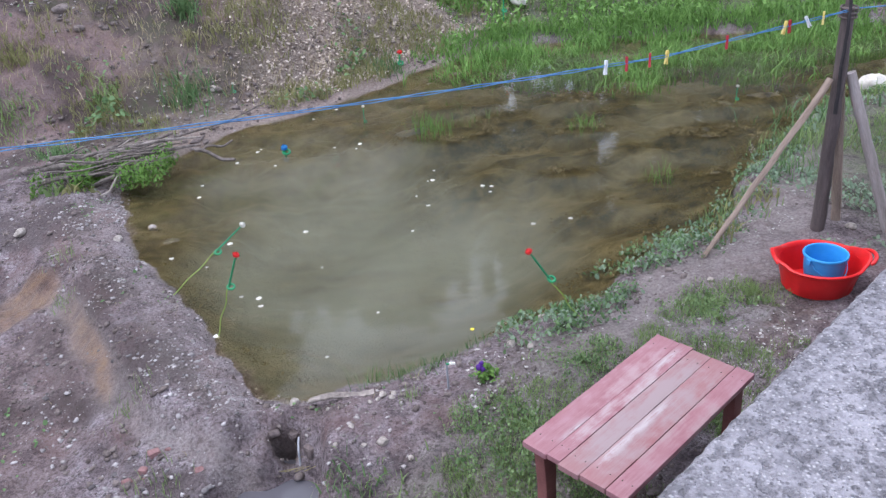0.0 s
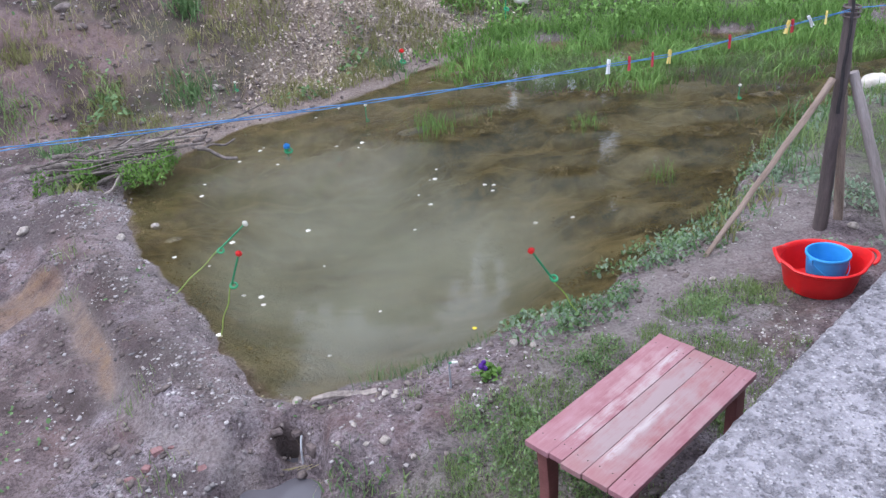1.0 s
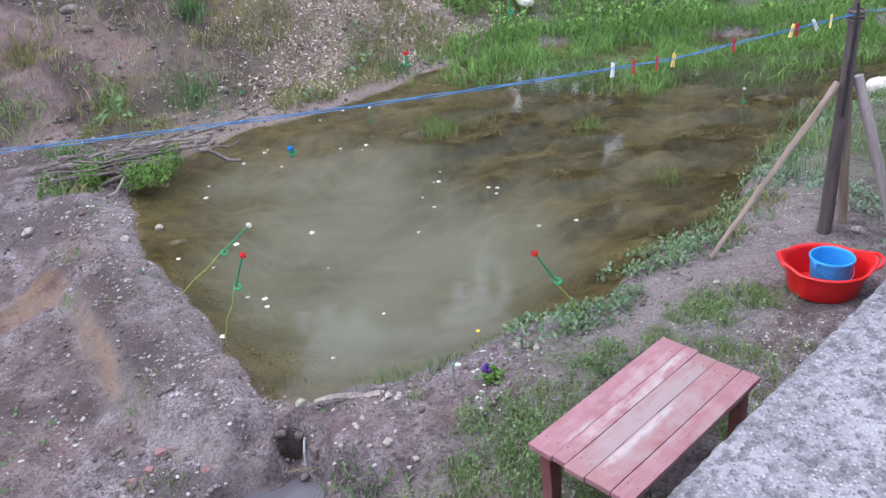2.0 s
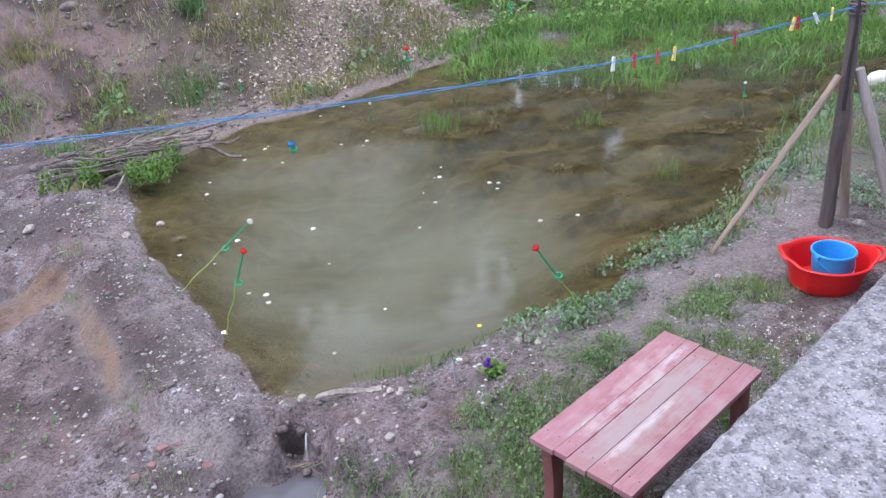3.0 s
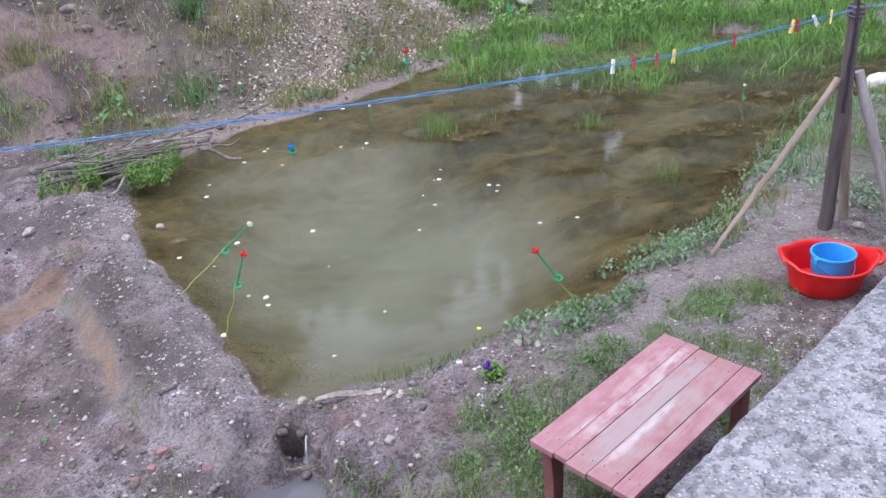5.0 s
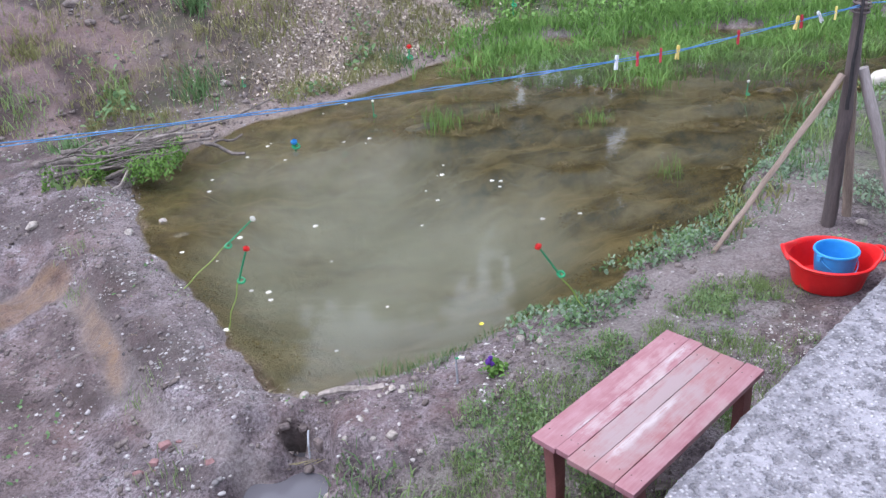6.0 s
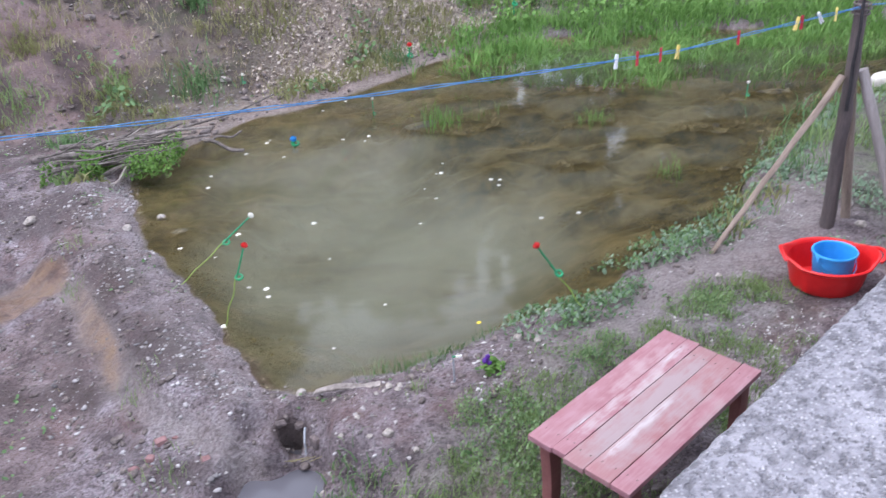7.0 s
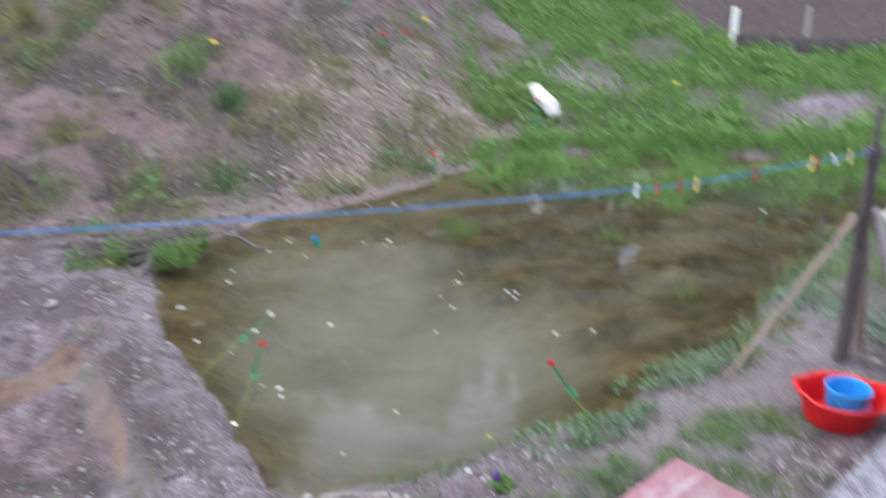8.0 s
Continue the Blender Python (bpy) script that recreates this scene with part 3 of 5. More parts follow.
set_attr(ground_me, "wet", np.maximum(sstep(0.15, 0.0, GD), RUST))
set_attr(ground_me, "bed", sstep(0.03, -0.02, GD))
ALG = np.clip(0.10 * sstep(0.35, 0.0, -GD) + shelf(GX, GY) * sstep(-0.15, 0.35, wavy(GX, 2.1 * GY, 3.4, 41, 4)) * (0.3 + 0.7 * sstep(-1.0, 0.3, GX)), 0, 1)
for cx, cy, rx, ry, top in MATS:
    ALG = np.maximum(ALG, sstep(1.3, 0.6, blob(GX, GY, cx, cy, rx, ry) + 0.3 * wavy(GX, GY, 5, 92)) * (0.55 + 0.45 * sstep(-0.3, 0.3, wavy(GX, GY, 11, 93))))
set_attr(ground_me, "algae", ALG)
set_attr(ground_me, "silt", (1 - shelf(GX, GY)) * (0.72 + 0.35 * wavy(GX, 1.6 * GY, 4, 44, 4)))
ground = tagged(new("ground", ground_me), "bare reddish soil with grass, leaf litter and pond bed", "ground", kind="structure")

# water: one level sheet reaching under the banks, carrying its depth
wx, wy = np.arange(-3.0, 8.2, 0.07), np.arange(3.2, 11.0, 0.07)
WX, WY = np.meshgrid(wx, wy)
WD = shore_distance(WX, WY)
water_me = grid_mesh("water", wx, wy, np.zeros_like(WX), M_WATER)
set_attr(water_me, "depth", np.maximum(-height(WX, WY, WD), 0))
bm = bmesh.new()
bm.from_mesh(water_me)
far_v = WD.ravel() > 0.22
bm.verts.ensure_lookup_table()
bmesh.ops.delete(bm, geom=[v for v, k in zip(bm.verts[:], far_v) if k], context='VERTS')
bm.to_mesh(water_me)
bm.free()
pond = new("water", water_me)
tagged(pond, "shallow murky olive pond water with sky reflections", "water", kind="structure")

# ---- terrace wall ----
def terrace():
    a, b = Vector((0.366, 1.074)), Vector((1.09, 1.722))
    d = (b - a).normalized()
    nrm = Vector((d.y, -d.x))
    top, nseg, m = 1.55, 420, 50
    bm = bmesh.new()
    rows_v = []
    prof = [(-0.012, -1.6), (-0.012, -0.03), (-0.008, -0.012), (0.0, -0.003)] + [(0.014 + k * 0.736 / m, 0) for k in range(m + 1)] + [(0.75, -1.6)]
    for i in range(nseg + 1):
        q = a + d * (-2.6 + 7.0 * i / nseg)
        jag = 0.006 * noise.noise(Vector((i * 1.37, 0, 0))) + 0.003 * noise.noise(Vector((i * 0.45, 5, 0)))
        row = []
        for off, dz in prof:
            pt = q + nrm * (off + jag * (1 if off < 0.05 else 0))
            zz = top + dz + (0.004 * noise.noise(Vector((pt.x * 38, pt.y * 38, 0))) + 0.003 * noise.noise(Vector((pt.x * 9, pt.y * 9, 3))) if dz > -0.1 else 0)
            row.append(bm.verts.new((pt.x, pt.y, zz)))
        rows_v.append(row)
    for r0, r1 in zip(rows_v, rows_v[1:]):
        for k in range(len(prof) - 1):
            bm.faces.new((r0[k], r0[k + 1], r1[k + 1], r1[k]))
    bm.faces.new(rows_v[0])
    bm.faces.new(rows_v[-1][::-1])
    return part("wall_terrace", bm, M_CONCRETE)


tagged(terrace(), "rough weathered grey concrete parapet top with exposed grit", "wall", kind="structure")

def grit(n):
    """Loose and exposed grains on the parapet's top, thickest along its edge."""
    rng = np.random.default_rng(61)
    along, across = rng.uniform(-0.5, 1.9, n), rng.uniform(0, 1, n) ** 1.3 * 0.6 + 0.004
    d = np.array([0.745, 0.667])
    P = np.array([0.366, 1.074]) + along[:, None] * d + across[:, None] * np.array([d[1], -d[0]])
    size = 0.0011 * (2.6 ** (rng.uniform(0, 1, n) ** 2))
    bm = bmesh.new()
    bmesh.ops.create_icosphere(bm, subdivisions=1, radius=1)
    base = np.array([v.co[:] for v in bm.verts])
    tri = np.array([[v.index for v in f.verts] for f in bm.faces])
    bm.free()
    sc = size[:, None] * rng.uniform(0.6, 1.2, (n, 3)) * np.array([1, 1, 0.7])
    B = base[None] * (1 + rng.uniform(-0.35, 0.35, (n, len(base), 1))) * sc[:, None]
    B[..., :2] += P[:, None]
    B[..., 2] += 1.5500
    return stuff("parapet_grit", B.reshape(-1, 3), (np.arange(n)[:, None, None] * len(base) + tri[None]).reshape(-1, 3), M_GRIT, "pale and dark grit bound in the parapet's rough concrete", "gravel")


# ---- table ----
def table():
    corner = Vector((0.265, 2.44))
    along = Vector((0.972 - 0.265, 3.077 - 2.44))
    yaw = math.degrees(math.atan2(along.y, along.x))
    L, W, T = 0.948, 0.473, 0.5
    ux = Vector((math.cos(radians(yaw)), math.sin(radians(yaw))))
    uy = Vector((ux.y, -ux.x))
    c = corner + ux * L / 2 + uy * W / 2
    gz = h1(c.x, c.y) - 0.01
    tb = empty("garden_table", pose(c.x, c.y, gz, 0, 0, yaw), "low wooden garden table with worn red paint on planks", "table")
    hh = T - gz
    wid = [0.118, 0.064, 0.094, 0.114, 0.083]
    y = W / 2
    for i, w in enumerate(wid):
        bm = box_bm(L + (0.004, 0.0, 0.004, -0.004, 0.002)[i], w - (0.0022, 0.0012, 0.0025, 0.003, 0.0015)[i], 0.026, 0.003, cuts=12, wobble=0.0015, seed=i)
        ob = part("plank", bm, PLANK_MATS[i], tb)
        ob.location = ((0.004, 0.006, -0.006, -0.004, 0.0)[i], y - w / 2, hh - 0.013 + (0.0, 0.001, -0.001, 0.0012, 0.0)[i])
        for sx in (-1, 1):
            for sy in (-0.25, 0.25):
                nb = lathe_bm([(0.003, 0.0), (0.003, 0.0008), (0.002, 0.0012)], 8)
                part("nail", nb, M_NAIL, ob, "rusty nail head").location = (sx * (L / 2 - 0.075), sy * w, 0.0128)
        y -= w
    for sx in (-1, 1):
        for sy in (-1, 1):
            bm = box_bm(0.075, 0.05, hh - 0.03, 0.006, cuts=6, wobble=0.003, seed=sx + 3 * sy)
            for v in bm.verts:
                k = 0.5 - v.co.z / (hh - 0.03)
                v.co.x = v.co.x * (1 - 0.22 * k) + 0.010 * math.sin(3.1 * k)
            ob = part("leg", bm, M_LEGPAINT, tb)
            ob.location = (sx * (L / 2 - 0.075), sy * (W / 2 - 0.05), (hh - 0.03) / 2 + 0.002)
    for sy in (-1, 1):
        ob = part("apron", box_bm(L - 0.22, 0.022, 0.07, 0.003), M_LEGPAINT, tb)
        ob.location = (0, sy * (W / 2 - 0.05), hh - 0.062)
    return tb


table()


# ---- tub and bucket ----
def tub():
    cx, cy = 2.14, 3.925
    gz = h1(cx, cy) - 0.005
    t = empty("wash_tub", pose(cx, cy, gz, 0, 0, -12), "bright red oval plastic wash tub with two handles", "tub")
    prof = [(0.185, 0.0), (0.20, 0.012), (0.238, 0.185), (0.232, 0.188), (0.195, 0.02), (0.17, 0.014)]
    part("body", lathe_bm(prof, 56, 1.0, 0.92), M_RED, t)
    # rim, rising towards the two handle ends
    bm = bmesh.new()
    n = 72
    rings = []
    for k in range(n):
        a = 2 * math.pi * k / n
        lift = 0.035 * max(0.0, abs(math.cos(a)) - 0.75) / 0.25
        out = 0.02 * max(0.0, abs(math.cos(a)) - 0.86) / 0.14
        row = []
        for r, z in ((0.231, 0.175), (0.240, 0.178), (0.252, 0.192), (0.262, 0.194), (0.264, 0.204), (0.258, 0.210), (0.247, 0.209), (0.236, 0.198)):
            row.append(bm.verts.new(((r + out * (r > 0.242)) * math.cos(a), (r + out * 0.3 * (r > 0.242)) * 0.92 * math.sin(a), z + lift * (r > 0.242 or z > 0.2))))
        rings.append(row)
    for k in range(n):
        for q in range(8):
            bm.faces.new((rings[k][q], rings[(k + 1) % n][q], rings[(k + 1) % n][(q + 1) % 8], rings[k][(q + 1) % 8]))
    part("rim", bm, M_RED, t)
    for s in (-1, 1):
        pts = [(s * (0.255 + (0.05 if s > 0 else 0.018) * math.sin(u)), -0.085 * math.cos(u), 0.215 + 0.028 * math.sin(u)) for u in np.linspace(0.05, math.pi - 0.05, 15)]
        part("handle", tube_bm(pts, [0.012] * 15, 8), M_RED, t)
    t.scale = (0.93, 0.95, 0.86)
    return t


tub()


def bucket():
    b = empty("bucket", pose(2.16, 3.91, h1(2.115, 3.925) + 0.008, 0, 0, 20), "blue plastic bucket standing in the red tub", "bucket")
    part("body", lathe_bm([(0.088, 0.0), (0.092, 0.005), (0.108, 0.13), (0.112, 0.20), (0.108, 0.20), (0.088, 0.012)], 40), M_BLUE, b)
    part("rim", rim_ring(0.108, 0.121, 0.196, 0.214), M_BLUE, b)
    pts = [(0.120 * math.cos(a), 0.120 * math.sin(a) * 0.98, 0.19 - 0.09 * math.sin(a - math.pi) ** 1) for a in np.linspace(math.pi, 2 * math.pi, 20)]
    part("bail", tube_bm(pts, [0.0028] * 20, 6), M_BLUE, b, "thin blue carrying bail")
    for s in (-1, 1):
        part("ear", box_bm(0.016, 0.03, 0.034, 0.004), M_BLUE, b).location = (s * 0.119, 0, 0.186)
    return b


def rim_ring(r0, r1, z0, z1, sides=40):
    """A rounded hoop of rectangular section."""
    bm = bmesh.new()
    sec = [(r0, z0), (r1 - 0.003, z0), (r1, z0 + 0.005), (r1, z1 - 0.005), (r1 - 0.003, z1), (r0 + 0.003, z1), (r0, z1 - 0.004)]
    rings = [[bm.verts.new((r * math.cos(2 * math.pi * k / sides), r * math.sin(2 * math.pi * k / sides), z)) for r, z in sec] for k in range(sides)]
    for k in range(sides):
        for q in range(len(sec)):
            bm.faces.new((rings[k][q], rings[(k + 1) % sides][q], rings[(k + 1) % sides][(q + 1) % len(sec)], rings[k][(q + 1) % len(sec)]))
    return bm


bucket()


# ---- clothesline frame ----
def post_frame():
    bx, by = 2.45, 4.55
    gz = h1(bx, by)
    f = empty("clothesline_post", pose(bx, by, gz), "dark wooden clothesline post propped by three braces", "post")
    o = Vector((bx, by, gz))

    def beam(name, a, b, r0, r1, mat, label="", flat=1.0, turn=0.0):
        a, b = Vector(a) - o, Vector(b) - o
        L = (b - a).length
        bm = tube_bm([(0.006 * noise.noise(Vector((k * 0.6, a.x * 9, 0))), 0.006 * noise.noise(Vector((k * 0.6, a.x * 9, 7))), L * k / 14) for k in range(15)],
                     [r0 + (r1 - r0) * k / 14 for k in range(15)], 12, wob=0.18)
        for v in bm.verts:
            v.co.y *= flat
        ob = part(name, bm, mat, f, label)
        ob.matrix_local = Matrix.Translation(a) @ (b - a).to_track_quat("Z", "Y").to_matrix().to_4x4() @ pose(0, 0, 0, 0, 0, turn)
        return ob
    beam("post", (2.43, 4.55, gz - 0.1), (2.43, 4.575, 1.55), 0.043, 0.034, M_DARKWOOD)
    beam("post_tip", (2.425, 4.59, 1.25), (2.44, 4.60, 1.78), 0.02, 0.017, M_DARKWOOD, "thin dark stick tied to the post top")
    beam("brace", (1.655, 4.46, h1(1.655, 4.46) - 0.03), (2.375, 4.55, 1.15), 0.017, 0.024, M_WOOD, "split pale wooden brace", 0.55, 20)
    beam("brace", (2.585, 4.62, h1(2.6, 4.62) - 0.03), (2.47, 4.63, 1.12), 0.03, 0.03, M_WOOD, "brown round wooden brace")
    beam("brace", (2.83, 4.42, h1(2.83, 4.42) - 0.03), (2.50, 4.58, 1.17), 0.033, 0.03, M_GREYWOOD, "grey weathered round brace")
    # Thin near-black strip down the post's front left side
    beam("dark_strip", (2.405, 4.505, 0.95), (2.415, 4.535, 1.60), 0.011, 0.009, M_BLACKSTRIP, "thin near-black strip along the post")
    for z in (1.50, 1.525, 1.55):
        bm = tube_bm([(2.432 - bx + 0.045 * math.cos(a), 4.575 - by + 0.045 * math.sin(a), z - gz + 0.004 * math.sin(a)) for a in np.linspace(0, 2 * math.pi, 17)], [0.006] * 17, 6)
        part("binding", bm, M_DARKWOOD, f, "dark cord wound round the post")
    return f


post_frame()


def rope_z(x):
    """Height of the line along x between the left mount and the post."""
    left = 1.5391 + -0.0514 * x + 0.0092 * x * x
    right = 1.4325 + 0.0441 * x
    return float(left if x < 1.27 else right)


def rope_y(x):
    return 4.55 + (x - 2.43) * (4.58 - 3.03) / (2.5 + 1.72)


def rope():
    r = empty("clothesline_rope", pose(0, 0, 0), "doubled blue twisted plastic clothesline rope tied to post", "rope")
    for k, off in enumerate((0.0042, -0.0042)):
        pts = []
        for x in np.linspace(2.43, -5.2, 300):
            loose = 0.002 * max(0.0, math.sin((x + 3) * 1.1)) if k else 0.0
            tw = 0.003 * math.sin(x * 26 + k * math.pi)
            pts.append((x, rope_y(x) + tw, rope_z(x) + off * (1 + 0.4 * math.cos(x * 26)) - loose))
        part("strand", tube_bm(pts, [0.0024] * len(pts), 6, wob=0.3), M_ROPE, r)
    pts = [(2.43 + t * 3.2, 4.58 + t * 0.62, 1.54 - 0.18 * t + 0.22 * t * t) for t in np.linspace(0, 1, 40)]
    part("strand", tube_bm(pts, [0.0035] * 40, 6), M_ROPE, r)
    return r


rope()


def pin(mat, label):
    p_ = empty("clothes_pin", pose(0, 0, 0), label, "clothes pin", "pins on the clothesline")
    for s in (-1, 1):
        bm = bmesh.new()
        outline = [(0.002, 0.028), (0.007, 0.026), (0.0085, 0.008), (0.0065, -0.01), (0.010, -0.044), (0.006, -0.046), (0.0015, -0.008), (0.0035, 0.012)]
        a = [bm.verts.new((s * x, -0.0055, z)) for x, z in outline]
        c = [bm.verts.new((s * x, 0.0055, z)) for x, z in outline]
        bm.faces.new(a)
        bm.faces.new(c[::-1])
        for k in range(len(a)):
            bm.faces.new((a[k], c[k], c[(k + 1) % len(a)], a[(k + 1) % len(a)]))
        part("jaw", bm, mat, p_, smooth=False)
    bm = tube_bm([(0.006 * math.cos(a), 0.007 * math.sin(a * 0.5), -0.004 + 0.003 * math.sin(a)) for a in np.linspace(0, 4 * math.pi, 20)], [0.0009] * 20, 5)
    part("spring", bm, M_STEEL, p_, "steel spring")
    return p_


PINS = {}
for key, mat, lab in (("w", M_PINW, "white plastic clothes pin clipped on blue rope"), ("r", M_PINR, "dark red plastic clothes pin clipped on blue rope"),
                      ("y", M_PINY, "yellow plastic clothes pin clipped on blue rope"), ("b", M_PINB, "blue plastic clothes pin clipped on blue rope")):
    PINS[key] = (mat, lab)
made = {}
for key, x, roll, turn in (("w", 0.926, 5, 30), ("r", 1.042, 2, 60), ("r", 1.173, 4, 70), ("y", 1.271, 6, 15), ("r", 1.628, 0, 80), ("y", 1.992, 14, 20),
                           ("r", 2.022, -3, 40), ("w", 2.136, -32, 20), ("y", 2.244, 0, 60), ("b", 2.78, 4, 30), ("w", 2.90, -10, 40)):
    if x < 2.43:
        m = pose(x, rope_y(x), rope_z(x) + 0.002, 0, roll, turn)
    else:
        t = (x - 2.43) / 3.2
        m = pose(x, 4.58 + t * 0.62, 1.54 - 0.18 * t + 0.22 * t * t + 0.002, 0, roll, turn)
    if key in made:
        copy_thing(made[key], m)
    else:
        made[key] = pin(*PINS[key])
        made[key].matrix_world = m


# ---- flower stakes ----
def stake(foot, top, bloom_mat, sleeve_from=0.62, ring_at=0.66, label="", base_white=True, scale=1.0):
    foot, top = Vector(foot), Vector(top)
    s = empty("flower_stake", Matrix.Translation(foot), label, "garden ornament", "plastic flowers on sticks")
    d = top - foot
    n = 12
    part("stem", tube_bm([d * (k / n * (sleeve_from + 0.05)) + Vector((0.006 * math.sin(k), 0, 0)) for k in range(n + 1)], [0.0042 * scale] * (n + 1), 6), M_STEM, s)
    part("sleeve", tube_bm([d * (sleeve_from + (1 - sleeve_from) * k / 4) for k in range(5)], [0.0045 * scale, 0.006 * scale, 0.0055 * scale, 0.006 * scale, 0.0045 * scale], 8), M_GREENPL, s, "green plastic sleeve")
    rot = d.to_track_quat("Z", "Y").to_matrix().to_4x4()
    bm = bmesh.new()
    R, r = 0.019 * scale, 0.0075 * scale
    vs = [[bm.verts.new(((R + r * math.cos(b)) * math.cos(a), (R + r * math.cos(b)) * math.sin(a), r * math.sin(b))) for b in np.linspace(0, 2 * math.pi, 7)[:-1]] for a in np.linspace(0, 2 * math.pi, 17)[:-1]]
    for i in range(16):
        for j in range(6):
            bm.faces.new((vs[i][j], vs[(i + 1) % 16][j], vs[(i + 1) % 16][(j + 1) % 6], vs[i][(j + 1) % 6]))
    ob = part("leaf_ring", bm, M_GREENPL, s, "green plastic leaf ring")
    ob.matrix_local = Matrix.Translation(d * ring_at + Vector((0.012, 0, -0.004))) @ pose(0, 0, 0, 25, 10, 0)
    bm = bmesh.new()
    for k in range(6):
        a = k * math.pi / 3
        c, sn = math.cos(a), math.sin(a)
        prof = [(0.003, 0), (0.016, 0.010), (0.018, 0.024), (0.006, 0.036)]
        l = [bm.verts.new(((r_ * c - w * sn) * scale, (r_ * sn + w * c) * scale, z * scale)) for (r_, z), w in zip(prof, (0.003, 0.011, 0.010, 0.001))]
        q = [bm.verts.new(((r_ * c + w * sn) * scale, (r_ * sn - w * c) * scale, z * scale)) for (r_, z), w in zip(prof, (0.003, 0.011, 0.010, 0.001))]
        for i in range(3):
            bm.faces.new((l[i], q[i], q[i + 1], l[i + 1]))
    bmesh.ops.solidify(bm, geom=bm.faces[:], thickness=0.002)
    ob = part("bloom", bm, bloom_mat, s)
    ob.matrix_local = Matrix.Translation(d) @ rot
    if base_white:
        bm = bmesh.new()
        bmesh.ops.create_icosphere(bm, subdivisions=2, radius=0.022 * scale, matrix=Matrix.Diagonal((1, 0.9, 0.8, 1)))
        for v in bm.verts:
            v.co *= 1 + 0.25 * noise.noise(v.co * 60)
        part("foot_wad", bm, M_PETAL, s, "white wad at the stem foot").location = (0, 0, 0.012)
    return s


FL = "red plastic flower on a green stick leaning over water"
stake((-1.773, 4.70, 0.0), (-1.22, 4.70, 0.47), M_PETAL, label="white plastic flower on a green stick leaning over water")
stake((-1.365, 4.18, -0.02), (-1.14, 4.14, 0.541), M_REDBLOOM, label=FL)
stake((0.80, 3.87, 0.06), (0.503, 3.85, 0.553), M_REDBLOOM, label=FL)
for x, y, hh, dx in ((-0.25, 9.6, 0.2, 0.02), (1.12, 10.75, 0.55, 0.03), (-0.66, 11.75, 0.15, 0.03), (-0.92, 11.56, 0.15, 0.0), (-1.45, 11.9, 0.15, 0.03)):
    z = h1(x, y)
    stake((x, y, z - 0.02), (x + dx, y, z + hh), M_REDBLOOM, 0.3, 0.55, "red plastic flower on a short green stick in grass", False, 1.5)


stake((-1.33, 7.275, -0.05), (-1.33, 7.26, 0.03), M_BLUE, 0.1, 0.8, "blue plastic flower with green ring floating on water", False, 1.6)
for x, y, hh in ((-0.62, 8.0, 0.14), (3.02, 7.55, 0.16), (-2.05, 8.75, 0.1)):
    stake((x, y, h1(x, y) - 0.02), (x + 0.01, y, max(h1(x, y), 0) + hh), M_PETAL, 0.3, 0.4, "white plastic flower on a short stick in the shallows", False, 0.8)


# ---- petals on the water ----
def petal():
    bm = bmesh.new()
    n = 9
    c = bm.verts.new((0, 0, 0.004))
    ring_ = [bm.verts.new((0.021 * math.cos(2 * math.pi * k / n) * (1 + 0.15 * (k % 2)), 0.017 * math.sin(2 * math.pi * k / n) * (1 + 0.15 * (k % 3)), 0.0015 + 0.004 * (k % 2))) for k in range(n)]
    for k in range(n):
        bm.faces.new((c, ring_[k], ring_[(k + 1) % n]))
    bmesh.ops.solidify(bm, geom=bm.faces[:], thickness=0.0015)
    ob = part("floating_blossom", bm, M_PETAL)
    return tagged(ob, "small white blossom floating on the pond", "blossom", "blossoms floating on the pond")


FLOAT = [(0.47, 5.95), (0.42, 6.08), (0.49, 6.06), (0.04, 6.50), (0.02, 6.29), (-0.02, 6.28), (-0.12, 5.99), (-0.03, 5.79), (-0.16, 5.37), (-0.96, 5.51),
         (-0.79, 4.93), (0.72, 5.31), (1.00, 5.35), (-1.58, 7.41), (-1.60, 7.34), (-1.38, 6.94), (-1.75, 7.09), (-0.87, 7.28), (-0.66, 7.20), (-0.63, 7.32),
         (-1.97, 6.61), (-1.94, 6.35), (-1.90, 5.26), (-1.61, 5.08), (-1.51, 5.42), (-1.29, 4.62), (-1.17, 4.58), (-1.14, 4.48), (-0.67, 3.85), (-0.39, 4.28), (-1.15, 8.19), (-0.93, 8.45)]
first = petal()
for i, (x, y) in enumerate(FLOAT):
    sc = (0.75, 1.0, 0.85, 0.6, 1.05)[i % 5] * (0.55 if i in (5, 6, 10, 29) else 1.0)
    m = Matrix.Translation((x, y, 0.003)) @ pose(0, 0, 0, 0, 0, i * 71) @ Matrix.Diagonal((sc, sc, sc, 1))
    if i == 0:
        first.matrix_world = m
    else:
        c = copy_thing(first, m)
        c.scale = (sc, sc, sc)


def marigold():
    f = empty("floating_marigold", pose(0.17, 4.0, 0.0), "small orange-yellow blossom at the water edge", "blossom")
    for k in range(7):
        bm = bmesh.new()
        bmesh.ops.create_uvsphere(bm, u_segments=8, v_segments=5, radius=0.009, matrix=Matrix.Diagonal((1.3, 0.8, 0.4, 1)))
        part("petal", bm, M_YELLOW, f).matrix_local = pose(0.009 * math.cos(k * 0.9), 0.009 * math.sin(k * 0.9), 0.006, 0, -20, k * 51.5)
    f.scale = (0.75, 0.75, 0.75)
    return f


marigold()


